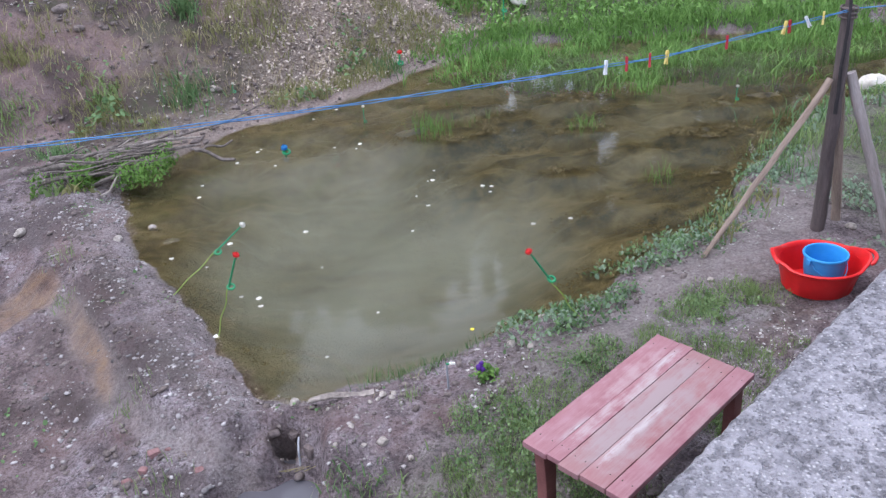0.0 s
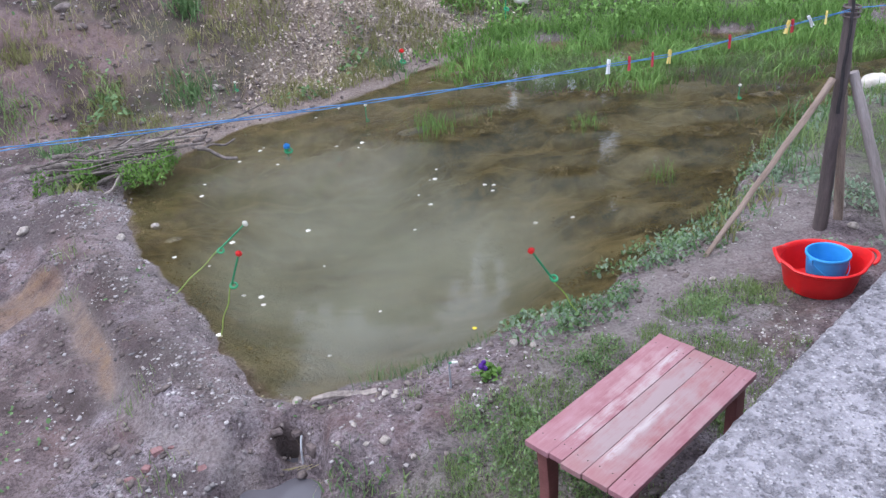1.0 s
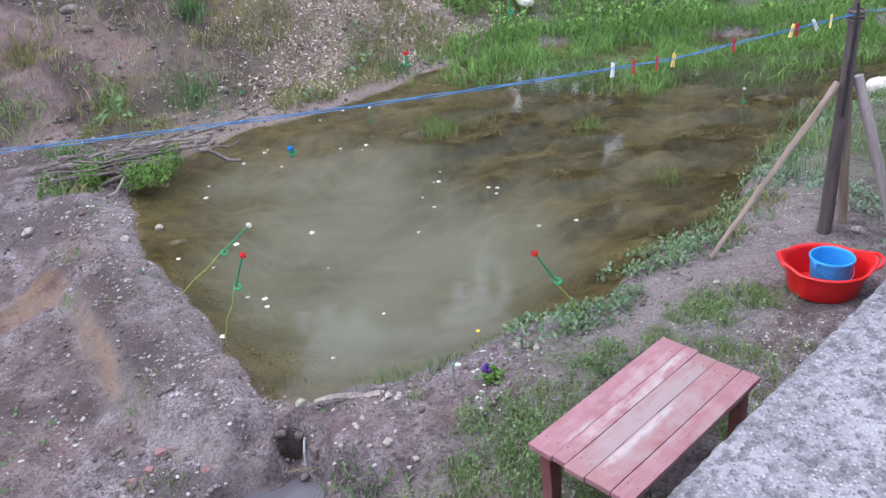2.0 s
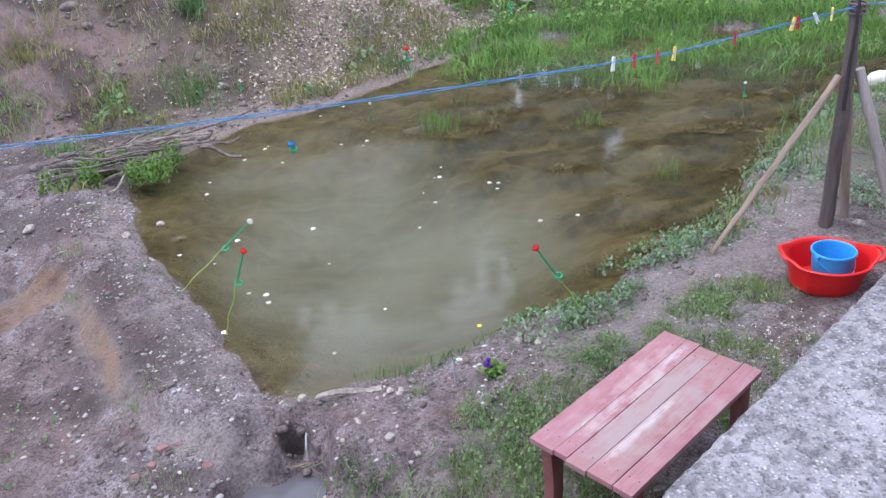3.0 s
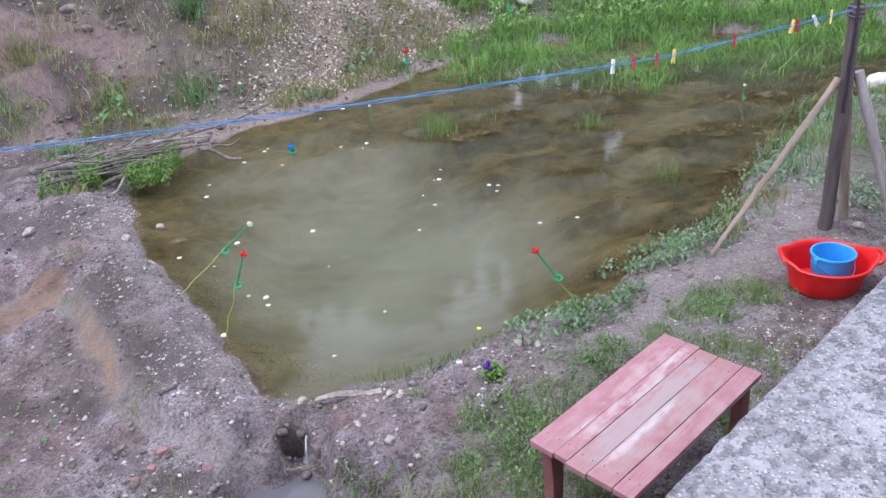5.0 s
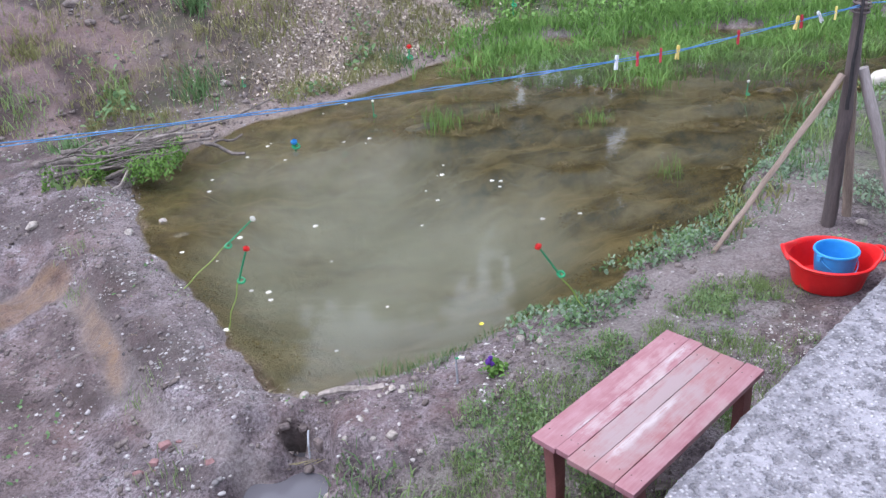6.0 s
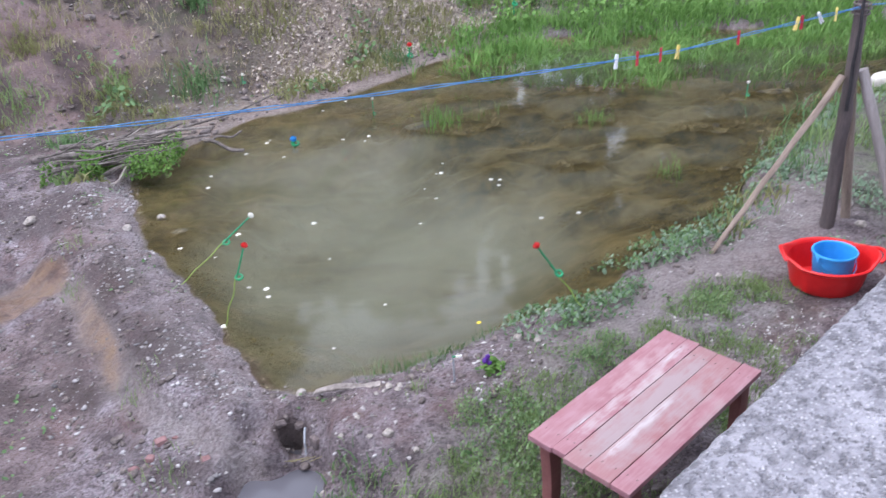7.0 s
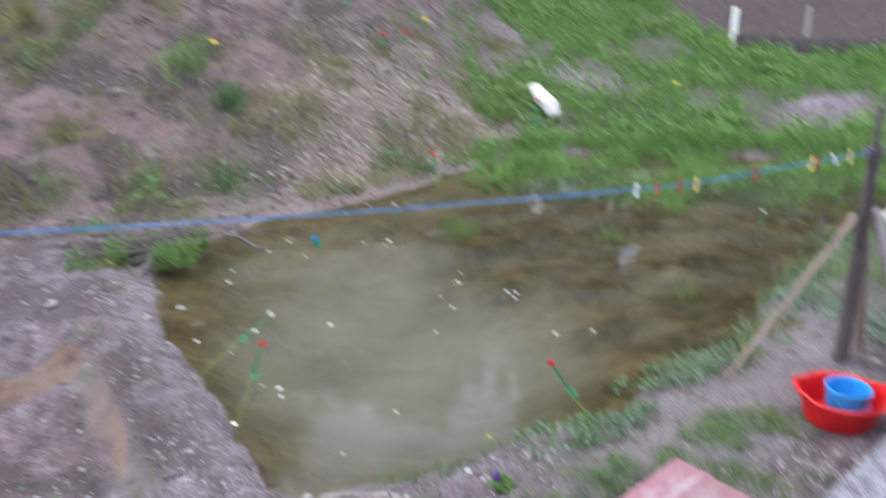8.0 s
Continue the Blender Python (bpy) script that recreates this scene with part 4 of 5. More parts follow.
# ---- scattered stuff ----
def stuff(name, co, faces, material, label, category, smooth=False):
    """One mesh out of many small pieces; faces: an array of quads, or of triangles."""
    me = bpy.data.meshes.new(name)
    faces = np.asarray(faces)
    k = faces.shape[1]
    me.vertices.add(len(co))
    me.vertices.foreach_set("co", np.asarray(co, np.float32).ravel())
    me.loops.add(faces.size)
    me.loops.foreach_set("vertex_index", faces.ravel())
    me.polygons.add(len(faces))
    me.polygons.foreach_set("loop_start", np.arange(len(faces)) * k)
    if smooth:
        me.polygons.foreach_set("use_smooth", np.ones(len(faces), bool))
    me.update()
    me.materials.append(material)
    return tagged(new(name, me), label, category, kind="stuff")


def blade_arrays(P, h, w, bend, rng):
    n = len(P)
    a = rng.uniform(0, 2 * math.pi, n)
    side = np.stack([np.cos(a), np.sin(a), np.zeros(n)], -1) * (w / 2)[:, None]
    b = rng.uniform(0, 2 * math.pi, n)
    lean = np.stack([np.cos(b), np.sin(b), np.zeros(n)], -1) * (h * bend * rng.uniform(0.2, 1, n))[:, None]
    up = np.zeros((n, 3))
    up[:, 2] = h
    mid = P + up * 0.55 + lean * 0.35
    tip = P + up * (1 - 0.25 * bend) + lean
    co = np.stack([P - side, P + side, mid + side * 0.75, mid - side * 0.75, tip - side * 0.08, tip + side * 0.08], 1).reshape(-1, 3)
    i = np.arange(n)[:, None] * 6
    q = np.concatenate([i + np.array([[0, 1, 2, 3]]), i + np.array([[3, 2, 5, 4]])], 1).reshape(-1, 4)
    return co, q


def scatter(n, x0, x1, y0, y1, dens, rng):
    """Places where dens(x, y, shore distance) exceeds a random draw."""
    x, y = rng.uniform(x0, x1, n), rng.uniform(y0, y1, n)
    d = shore_distance(x, y)
    k = dens(x, y, d) > rng.uniform(0, 1, n)
    x, y, d = x[k], y[k], d[k]
    return np.stack([x, y, height(x, y, d)], -1), d


def grass(name, n, area, dens, h, w, bend, mat, label, seed, tuft=3):
    rng = np.random.default_rng(seed)
    P, d = scatter(n, *area, dens, rng)
    P = np.repeat(P, tuft, 0)
    P[:, :2] += rng.normal(0, 0.012, (len(P), 2)) * (h[1] / 0.1) ** 0.5
    P[:, 2] = np.where(P[:, 2] > -0.3, P[:, 2], -0.3) - 0.01
    hh = rng.uniform(h[0], h[1], len(P)) * rng.uniform(0.6, 1, len(P))
    co, q = blade_arrays(P, hh, rng.uniform(w[0], w[1], len(P)), bend, rng)
    return stuff(name, co, q, mat, label, "grass")


def leaf_arrays(P, size, tilt, rng, lift):
    n = len(P)
    a = rng.uniform(0, 2 * math.pi, n)
    u = np.stack([np.cos(a), np.sin(a), rng.normal(0, tilt, n)], -1)
    w = np.stack([-np.sin(a), np.cos(a), rng.normal(0, tilt, n)], -1) * 0.75
    s = size[:, None]
    c = P + np.array([0, 0, 1.0]) * lift[:, None]
    dn = np.array([0, 0, -0.18]) * s
    co = np.stack([c - u * s, c - 0.3 * u * s + w * s * 0.9, c + 0.55 * u * s + w * s * 0.65, c + u * s * 1.05, c + 0.55 * u * s - w * s * 0.65, c - 0.3 * u * s - w * s * 0.9], 1)
    co[:, [1, 2, 4, 5]] += dn[:, None] * -1
    i = np.arange(n)[:, None] * 6
    q = np.concatenate([i + np.array([[0, 3, 2, 1]]), i + np.array([[0, 5, 4, 3]])], 1).reshape(-1, 4)
    return co.reshape(-1, 3), q


def leaves(name, n, area, dens, size, tilt, lift, mat, label, category, seed):
    rng = np.random.default_rng(seed)
    P, d = scatter(n, *area, dens, rng)
    co, q = leaf_arrays(P, rng.uniform(*size, len(P)), tilt, rng, rng.uniform(*lift, len(P)))
    return stuff(name, co, q, mat, label, category)


def pebbles(name, n, area, dens, size, label, seed, mat):
    rng = np.random.default_rng(seed)
    P, d = scatter(n, *area, dens, rng)
    bm = bmesh.new()
    bmesh.ops.create_icosphere(bm, subdivisions=1, radius=1)
    base = np.array([v.co[:] for v in bm.verts])
    tri = np.array([[v.index for v in f.verts] for f in bm.faces])
    bm.free()
    m = len(P)
    s = size[0] * (size[1] / size[0]) ** (rng.uniform(0, 1, m) ** 2.2)
    sc = np.stack([s * rng.uniform(0.7, 1.3, m), s * rng.uniform(0.6, 1.1, m), s * rng.uniform(0.35, 0.7, m)], -1)
    a = rng.uniform(0, 2 * math.pi, m)
    B = base[None] * (1 + rng.uniform(-0.5, 0.45, (m, len(base), 1))) * sc[:, None]
    X = B[..., 0] * np.cos(a)[:, None] - B[..., 1] * np.sin(a)[:, None]
    Y = B[..., 0] * np.sin(a)[:, None] + B[..., 1] * np.cos(a)[:, None]
    co = np.stack([X, Y, B[..., 2]], -1) + (P + np.array([0, 0, 0.25]) * sc[:, 2:])[:, None]
    f = (np.arange(m)[:, None, None] * len(base) + tri[None]).reshape(-1, 3)
    return stuff(name, co.reshape(-1, 3), f, mat, label, "gravel")


def d_lawn(x, y, d):
    lawn = sstep(1.2, 0.5, blob(x, y, 0.45, 2.95, 0.95, 0.42, 35)) + sstep(1.15, 0.55, blob(x, y, 1.55, 3.75, 0.6, 0.33, 35))
    lawn = lawn + 0.7 * sstep(1.2, 0.5, blob(x, y, -0.05, 2.6, 0.7, 0.3, 15)) + 0.35 * sstep(1.2, 0.5, blob(x, y, 1.5, 3.2, 0.6, 0.4, 30))
    lawn = lawn + 0.6 * sstep(1.2, 0.6, blob(x, y, 0.95, 2.55, 0.75, 0.4, 40))
    return np.clip(lawn, 0, 1) * sstep(-0.25, 0.35, wavy(x, y, 7, 61) + 0.15) * (0.35 + 0.65 * sstep(-0.3, 0.3, wavy(x, y, 23, 60))) * (d > 0.2)


def d_right(x, y, d):
    return (0.75 * sstep(2.9, 3.6, x) + 0.3 * sstep(2.5, 2.8, x)) * sstep(-0.4, 0.5, wavy(x, y, 4, 62)) * (d > 0.1)


def d_reed(x, y, d):
    edge = 8.15 + 0.35 * wavy(x, y, 1.6, 63) - 0.25 * (x - 2) * sstep(2, 4, x) * 0.6
    return sstep(-0.2, 1.3, y - edge) * sstep(-0.1, 1.2, x - 0.25 * (10 - y) + 0.3 * wavy(x, y, 3, 68)) * (d < 0.4) * sstep(-0.7, 0.3, wavy(x, y, 2.6, 69) + 0.3 * (y - 9))


def d_far(x, y, d):
    return sstep(-0.1, 0.9, x + 0.4 + 0.25 * wavy(x, y, 2, 64) - 0.10 * (y - 10)) * (d > 0.05) * (1 - far_soil(x, y)) * sstep(-0.9, 0.0, wavy(x, y, 3, 65))


def d_hill(x, y, d):
    return (sstep(-0.02, 0.4, wavy(x, y, 4.6, 66)) * sstep(-0.6, 0.1, wavy(x, y, 1.3, 59)) + 0.03) * (d > 0.14) * sstep(7.6, 8.4, y - 0.1 * x) * sstep(1.4, 0.2, x - 0.1 * (y - 10)) * 0.8


grass("lawn_grass", 46000, (-0.9, 2.4, 1.9, 4.3), d_lawn, (0.03, 0.085), (0.003, 0.006), 0.7, M_GRASS, "short uneven green grass round the table", 11)
grass("bank_grass", 9000, (2.4, 6.5, 3.5, 8.2), d_right, (0.05, 0.16), (0.004, 0.008), 0.7, M_GRASS, "green grass on the pond bank", 12)
grass("reeds", 13000, (-0.2, 7.2, 7.7, 10.8), d_reed, (0.10, 0.34), (0.008, 0.018), 0.95, M_LUSH, "tall lush green grass standing in the shallow water", 13)
grass("meadow_grass", 34000, (-1.0, 11.5, 9.8, 19), d_far, (0.07, 0.24), (0.010, 0.022), 0.95, M_LUSH, "lush green meadow grass on the far slope", 14)
grass("hill_grass", 46000, (-6.5, 1.4, 7.4, 15), d_hill, (0.06, 0.2), (0.006, 0.012), 0.7, M_DULL, "patchy green grass on the bare slope", 15)
grass("dry_stalks", 24000, (-6.5, 1.6, 7.8, 15), lambda x, y, d: 0.5 * sstep(-0.2, 0.6, wavy(x, y, 1.7, 67)) * (d > 0.35) * sstep(8, 9, y), (0.06, 0.22), (0.004, 0.009), 0.95, M_DRY, "dry straw stalks on the slope", 16, 2)


def d_ivy(x, y, d):
    t = sstep(0.2, 0.6, x) * sstep(2.6, 1.5, x) * 1.0 + 0.5 * sstep(1.9, 2.6, x)
    return t * sstep(0.32, 0.14, np.abs(d - 0.08)) * (d > -0.16) * sstep(-0.75, 0.1, wavy(x, y, 6, 71)) * (0.3 + 0.7 * sstep(-0.2, 0.3, wavy(x, y, 19, 70))) * (y < 8)


def d_clover(x, y, d):
    return np.clip(d_lawn(x, y, d) + 0.3 * sstep(1.3, 0.5, blob(x, y, 0.9, 3.45, 0.9, 0.25, 30)), 0, 1) * sstep(-0.3, 0.5, wavy(x, y, 9, 72))


leaves("ground_cover", 85000, (0.2, 5.0, 3.5, 8.0), d_ivy, (0.004, 0.014), 0.8, (0.003, 0.075), M_LEAF, "leafy green creeping plants along the waterline", "plants", 21)
leaves("pale_ground_cover", 36000, (0.2, 4.0, 3.5, 7.0), d_ivy, (0.004, 0.016), 0.75, (0.006, 0.07), M_PALELEAF, "pale dusty green leaves along the waterline", "plants", 22)
leaves("bank_leaves", 26000, (2.2, 4.6, 4.2, 7.0), lambda x, y, d: 0.7 * (d > 0.05) * sstep(0.0, 0.5, wavy(x, y, 5, 48)) * (0.3 + 0.7 * sstep(-0.2, 0.3, wavy(x, y, 17, 49))), (0.005, 0.016), 0.7, (0.004, 0.06), M_PALELEAF, "pale dusty leaves on the bank behind the post", "plants", 27)
leaves("clover", 90000, (-0.9, 2.4, 2.2, 4.3), d_clover, (0.003, 0.0085), 0.9, (0.003, 0.05), M_CLOVER, "low clover leaves in the grass", "plants", 23)
leaves("slope_weeds", 45000, (-6.5, 1.5, 7.6, 15), lambda x, y, d: d_hill(x, y, d) * sstep(0.1, 0.5, wavy(x, y, 5.5, 73)) * sstep(-0.3, -1.3, x), (0.012, 0.034), 0.5, (0.02, 0.14), M_LEAF, "broad-leaved green weeds on the slope", "plants", 24)
leaves("leaf_litter", 60000, (-6, 1.8, 8.4, 13.5), lambda x, y, d: np.clip(litter_mask(x, y, d) + 0.12 * (d > 0.3) * sstep(-4, -1, x) + 0.5 * sstep(1.3, 0.5, blob(x, y, 0.25, 10.9, 0.5, 0.6)), 0, 1), (0.008, 0.022), 0.5, (0.004, 0.03), M_LITTER, "pale dry fallen leaves on the slope", "leaves", 25)
leaves("meadow_weeds", 60000, (0.3, 10, 10, 17), lambda x, y, d: d_far(x, y, d) * (0.25 + 0.75 * sstep(0.0, 0.5, wavy(x, y, 2.6, 74))), (0.012, 0.032), 0.6, (0.03, 0.24), M_LUSH, "broad green weeds in the meadow", "plants", 26)


def d_mats(x, y, d):
    k = np.zeros(np.shape(x))
    for cx, cy, rx, ry, top in MATS:
        k = np.maximum(k, sstep(1.25, 0.8, blob(x, y, cx, cy, rx, ry) + 0.35 * wavy(x, y, 8, 92)))
    return k * sstep(-0.5, 0.4, wavy(x, y, 16, 94)) * (d < -0.1)


def d_weed(x, y, d):
    return sstep(0.55, 0.95, shelf(x, y)) * sstep(-1.0, 0.0, x) * sstep(-0.15, 0.4, wavy(x, 2.1 * y, 3.4, 41, 4)) * (d < -0.05) * 0.9 + 0.5 * sstep(-0.35, -0.1, d) * (d < -0.02) * sstep(0.1, 0.5, wavy(x, y, 7, 99))


def algae(name, n, dens, size, lift, mat, label, seed, on_top):
    rng = np.random.default_rng(seed)
    P, d = scatter(n, -2.6, 6, 3.5, 9.6, dens, rng)
    if on_top:
        P[:, 2] = np.maximum(P[:, 2], -0.006)
    co, q = leaf_arrays(P, rng.uniform(*size, len(P)), 0.35, rng, rng.uniform(*lift, len(P)))
    return stuff(name, co, q, mat, label, "algae")


algae("algae_mat", 200000, d_mats, (0.003, 0.011), (0.001, 0.012), M_ALGAE, "rough brown algae mats breaking the water surface", 41, True)
algae("pond_weed", 200000, d_weed, (0.003, 0.010), (0.0, 0.025), M_ALGAE, "brown weed on the shallow pond bed", 42, False)


def firm(x, y):
    """False over the smooth wet silt of the runnel and its pool."""
    return (runnel(x, y) > 0.08) & (blob(x, y, -3.15, 5.02, 0.50, 0.30, 10) > 1.0)


def d_bank(x, y, d):
    left = sstep(0.2, -0.6, x) * sstep(7.3, 6.4, y)
    return (0.25 + 0.75 * left * sstep(1.2, 0.1, d)) * (d > -0.02) * sstep(-0.9, 0.4, wavy(x, y, 5, 75)) * (x < 3.2) * (1 - 0.6 * sstep(2.6, 1.8, y)) * firm(x, y)


pebbles("bank_pebbles", 36000, (-4.4, 2.6, 2.3, 7.4), d_bank, (0.0028, 0.0145), "scattered pale pebbles and grit on bare soil", 31, M_PEBBLE)
def d_dyke(x, y, d):
    crest = sstep(0.75, 0.15, d) * sstep(-0.5, -1.0, x) * sstep(7.0, 6.2, y) + 0.7 * sstep(1.3, 0.6, blob(x, y, -0.35, 3.12, 0.5, 0.25, 5)) + 0.7 * sstep(0.3, 0.1, np.abs(runnel(x, y) - 0.2)) * sstep(4.2, 3.6, y)
    return crest * (d > 0.01) * sstep(-0.3, 0.5, wavy(x, y, 6, 38)) + 0.12 * (d > 0.2) * sstep(-0.4, -1.2, x) * firm(x, y)


pebbles("dyke_stones", 16000, (-4.4, 0.3, 2.6, 7.2), d_dyke, (0.0045, 0.021), "grey and pale broken stones along the dyke", 38, M_PALESTONE)
pebbles("path_stones", 13000, (0.1, 3.2, 3.2, 5.8), lambda x, y, d: 0.3 * sstep(0.5, 0.1, np.abs(d - 0.3)) * sstep(-0.3, 0.5, wavy(x, y, 6, 39)) * (d > 0.04), (0.004, 0.013), "pale stones along the trodden bank", 39, M_WHITESTONE)
pebbles("slope_stones", 14000, (-6, 1.2, 7.2, 13), lambda x, y, d: 0.5 * (d > 0.02) * sstep(-0.4, 0.5, wavy(x, y, 3, 77)), (0.006, 0.026), "stones and clods on the slope", 34, M_PEBBLE)
pebbles("slope_clods", 14000, (-6, 1.2, 7.6, 13), lambda x, y, d: 0.6 * (d > 0.05) * sstep(-0.3, 0.4, wavy(x, y, 3, 87)), (0.01, 0.05), "dark earth clods on the slope", 37, M_CLOD)
grass("straw", 5000, (-4.4, 1.6, 2.6, 7.4), lambda x, y, d: 0.35 * (d > 0.08) * sstep(-0.3, 0.6, wavy(x, y, 4, 78)), (0.02, 0.07), (0.002, 0.005), 2.6, M_DRY, "bits of dry straw on bare soil", 35, 1)
leaves("seedlings", 9000, (-4.4, 1.6, 2.5, 7.4), lambda x, y, d: 0.5 * (d > 0.08) * sstep(0.25, 0.6, wavy(x, y, 3.1, 79)), (0.006, 0.016), 0.4, (0.005, 0.03), M_LEAF, "small weed leaves on bare soil", "plants", 36)
pebbles("gravel_patch", 2400, (1.2, 2.5, 2.7, 3.9), lambda x, y, d: 0.5 * sstep(1.25, 0.5, blob(x, y, 1.75, 3.3, 0.6, 0.4, 30)), (0.004, 0.013), "pale gravel beside the terrace wall", 32, M_WHITESTONE)
pebbles("clods", 16000, (-4.4, 1.6, 2.3, 7.6), lambda x, y, d: 0.6 * (d > 0.05) * sstep(-0.4, 0.4, wavy(x, y, 4, 76)) * firm(x, y), (0.006, 0.028), "dark crumbly soil clods", 33, M_CLOD)


grit(6000)


# ---- stones ----
def stone(x, y, r, seed, mat=None, flat=0.7, label="pale rough stone lying on the bank"):
    r *= 0.8
    bm = bmesh.new()
    bmesh.ops.create_icosphere(bm, subdivisions=3, radius=r, matrix=Matrix.Diagonal((1.2, 0.9, flat, 1)))
    rs = random.Random(seed)
    for _ in range(9):
        n = Vector((rs.uniform(-1, 1), rs.uniform(-1, 1), rs.uniform(-0.6, 1))).normalized()
        cut = r * rs.uniform(0.62, 0.85)
        for v in bm.verts:
            e = v.co.dot(n) - cut
            if e > 0:
                v.co -= n * e * 0.9
    for v in bm.verts:
        v.co *= 1 + 0.10 * noise.noise(v.co / r * 2 + Vector((seed * 7.3, 0, 0)))
    ob = part("stone", bm, mat or M_STONE)
    ob.matrix_world = pose(x, y, h1(x, y) + r * flat * 0.45, 0, 0, seed * 47)
    return tagged(ob, label, "stone", "stones on the bank")


for i, (x, y, r) in enumerate(((0.357, 3.66, 0.036), (-0.806, 3.43, 0.04), (-0.33, 3.0, 0.036), (-0.66, 2.9, 0.028), (-3.3, 6.0, 0.06), (-0.36, 3.33, 0.018), (-0.29, 3.31, 0.022), (0.46, 3.62, 0.028),
                               (-2.25, 8.75, 0.06), (2.70, 4.85, 0.05), (2.62, 4.5, 0.04), (1.62, 4.15, 0.028), (-0.2, 2.9, 0.02), (-0.48, 3.1, 0.02), (-0.55, 3.0, 0.017), (-0.42, 2.98, 0.018),
                               (-2.36, 5.55, 0.045), (-2.2, 5.85, 0.05), (-1.15, 2.75, 0.03), (0.58, 4.0, 0.03), (-0.335, 3.36, 0.028), (-0.28, 3.36, 0.02), (-0.40, 3.31, 0.016), (-0.62, 3.33, 0.015))):
    stone(x, y, r, i + 1)


for x, y, r, k in ((-3.92, 9.5, 0.13, 51), (-3.7, 9.25, 0.09, 52), (-3.6, 7.0, 0.08, 53)):
    stone(x, y, r, k, M_CLOD, 0.5, "dark earthy stone lying on the slope")


def brick_bit(x, y, sx, rz, k):
    bm = box_bm(sx, sx * 0.7, 0.03, 0.008, cuts=5, wobble=0.03, seed=k)
    ob = part("brick_fragment", bm, M_BRICK)
    ob.matrix_world = pose(x, y, h1(x, y) - 0.005, 6, 4, rz)
    return tagged(ob, "broken reddish brick fragment in the mud", "brick", "brick fragments")


M_BRICK = two_tone("old_red_brick", (0.17, 0.085, 0.085), (0.30, 0.17, 0.17), 18, 0.9, 90, 0.6)
for k, (x, y, sx, rz) in enumerate(((-1.50, 3.20, 0.06, 40), (-1.56, 3.15, 0.05, -20), (-1.44, 3.24, 0.045, 70), (-1.52, 3.10, 0.04, 10), (-1.60, 3.08, 0.05, 55), (-1.22, 3.05, 0.045, 30))):
    brick_bit(x, y, sx, rz, k + 1)


def old_plank():
    bm = box_bm(0.35, 0.036, 0.016, 0.005, cuts=22, wobble=0.03, seed=5)
    ob = part("driftwood_plank", bm, M_PALEBARK)
    ob.matrix_world = pose(-0.545, 3.395, 0.06, 12, -4, 5)
    return tagged(ob, "rotten pale plank lying along the waterline", "plank")


old_plank()


# ---- brush pile ----
def brush_pile():
    r = random.Random(4)
    base = (-2.79, 6.90)
    gz = h1(*base)
    b = empty("brush_pile", pose(base[0], base[1], gz), "heap of cut grey branches with fresh green leaves at the waterline", "branches")
    for i in range(26):
        t = i / 25
        x0, y0 = -0.60 + r.uniform(-0.1, 0.3), -0.16 + 0.42 * t + r.uniform(-0.05, 0.05)
        L, an = r.uniform(0.5, 1.15), radians(r.uniform(-4, 42))
        z0, z1 = r.uniform(0.06, 0.19), r.uniform(0.08, 0.24)
        pts = [(x0 + math.cos(an) * L * k / 9, y0 + math.sin(an) * L * k / 9 * 0.55 + 0.014 * math.sin(k * 0.9 + i), z0 + (z1 - z0) * k / 9 + 0.014 * math.sin(k * 0.7 + i * 2)) for k in range(10)]
        rad = r.uniform(0.010, 0.028)
        part("branch", tube_bm(pts, [rad * (1 - 0.06 * k) for k in range(10)], 7, wob=0.3), M_PALEBARK if i % 4 == 1 else M_BARK, b)
    for a, c, rad, mat in (((0.17, -0.20, 0.09), (-0.14, 0.04, 0.18), 0.016, M_PALEBARK), ((0.16, -0.23, 0.12), (0.04, -0.52, 0.03), 0.014, M_PALEBARK), ((0.15, -0.18, 0.08), (-0.35, -0.42, 0.03), 0.024, M_BARK),
                           ((0.2, 0.3, 0.12), (1.2, 1.1, 0.22), 0.012, M_BARK), ((0.7, 0.15, 0.14), (1.05, 0.1, 0.02), 0.022, M_BARK), ((0.75, 0.2, 0.12), (1.0, 0.35, 0.12), 0.014, M_BARK)):
        a, c = Vector(a), Vector(c)
        part("branch", tube_bm([a.lerp(c, k / 6) + Vector((0, 0, 0.02 * math.sin(k * 1.2))) for k in range(7)], [rad * (1 - 0.05 * k) for k in range(7)], 7, wob=0.3), mat, b)
    for i in range(13):
        a = Vector((r.uniform(-0.65, -0.1), r.uniform(-0.38, 0.0), r.uniform(0.12, 0.26)))
        c = a + Vector((r.uniform(0.35, 0.85), r.uniform(0.0, 0.3), r.uniform(-0.06, 0.10)))
        rad = r.uniform(0.006, 0.013)
        part("twig", tube_bm([a.lerp(c, k / 6) + Vector((0, 0, 0.02 * math.sin(k * 1.1 + i))) for k in range(7)], [rad * (1 - 0.08 * k) for k in range(7)], 6, wob=0.3), M_BARK, b)
    rng = np.random.default_rng(9)
    P = np.stack([rng.uniform(-0.6, 0.52, 6500), rng.uniform(-0.42, 0.22, 6500), np.zeros(6500)], -1)
    keep = (wavy(P[:, 0] * 3, P[:, 1] * 3, 4.5, 81) > 0.05) & (P[:, 1] < -0.08 + 0.35 * P[:, 0] + 0.2)
    P = P[keep]
    co, q = leaf_arrays(P, rng.uniform(0.005, 0.016, len(P)), 0.95, rng, rng.uniform(0.02, 0.22, len(P)))
    lf = stuff("leaves", co, q, M_FERN, "", "")
    for key in list(lf.keys()):
        del lf[key]
    lf.parent = b
    return b


brush_pile()


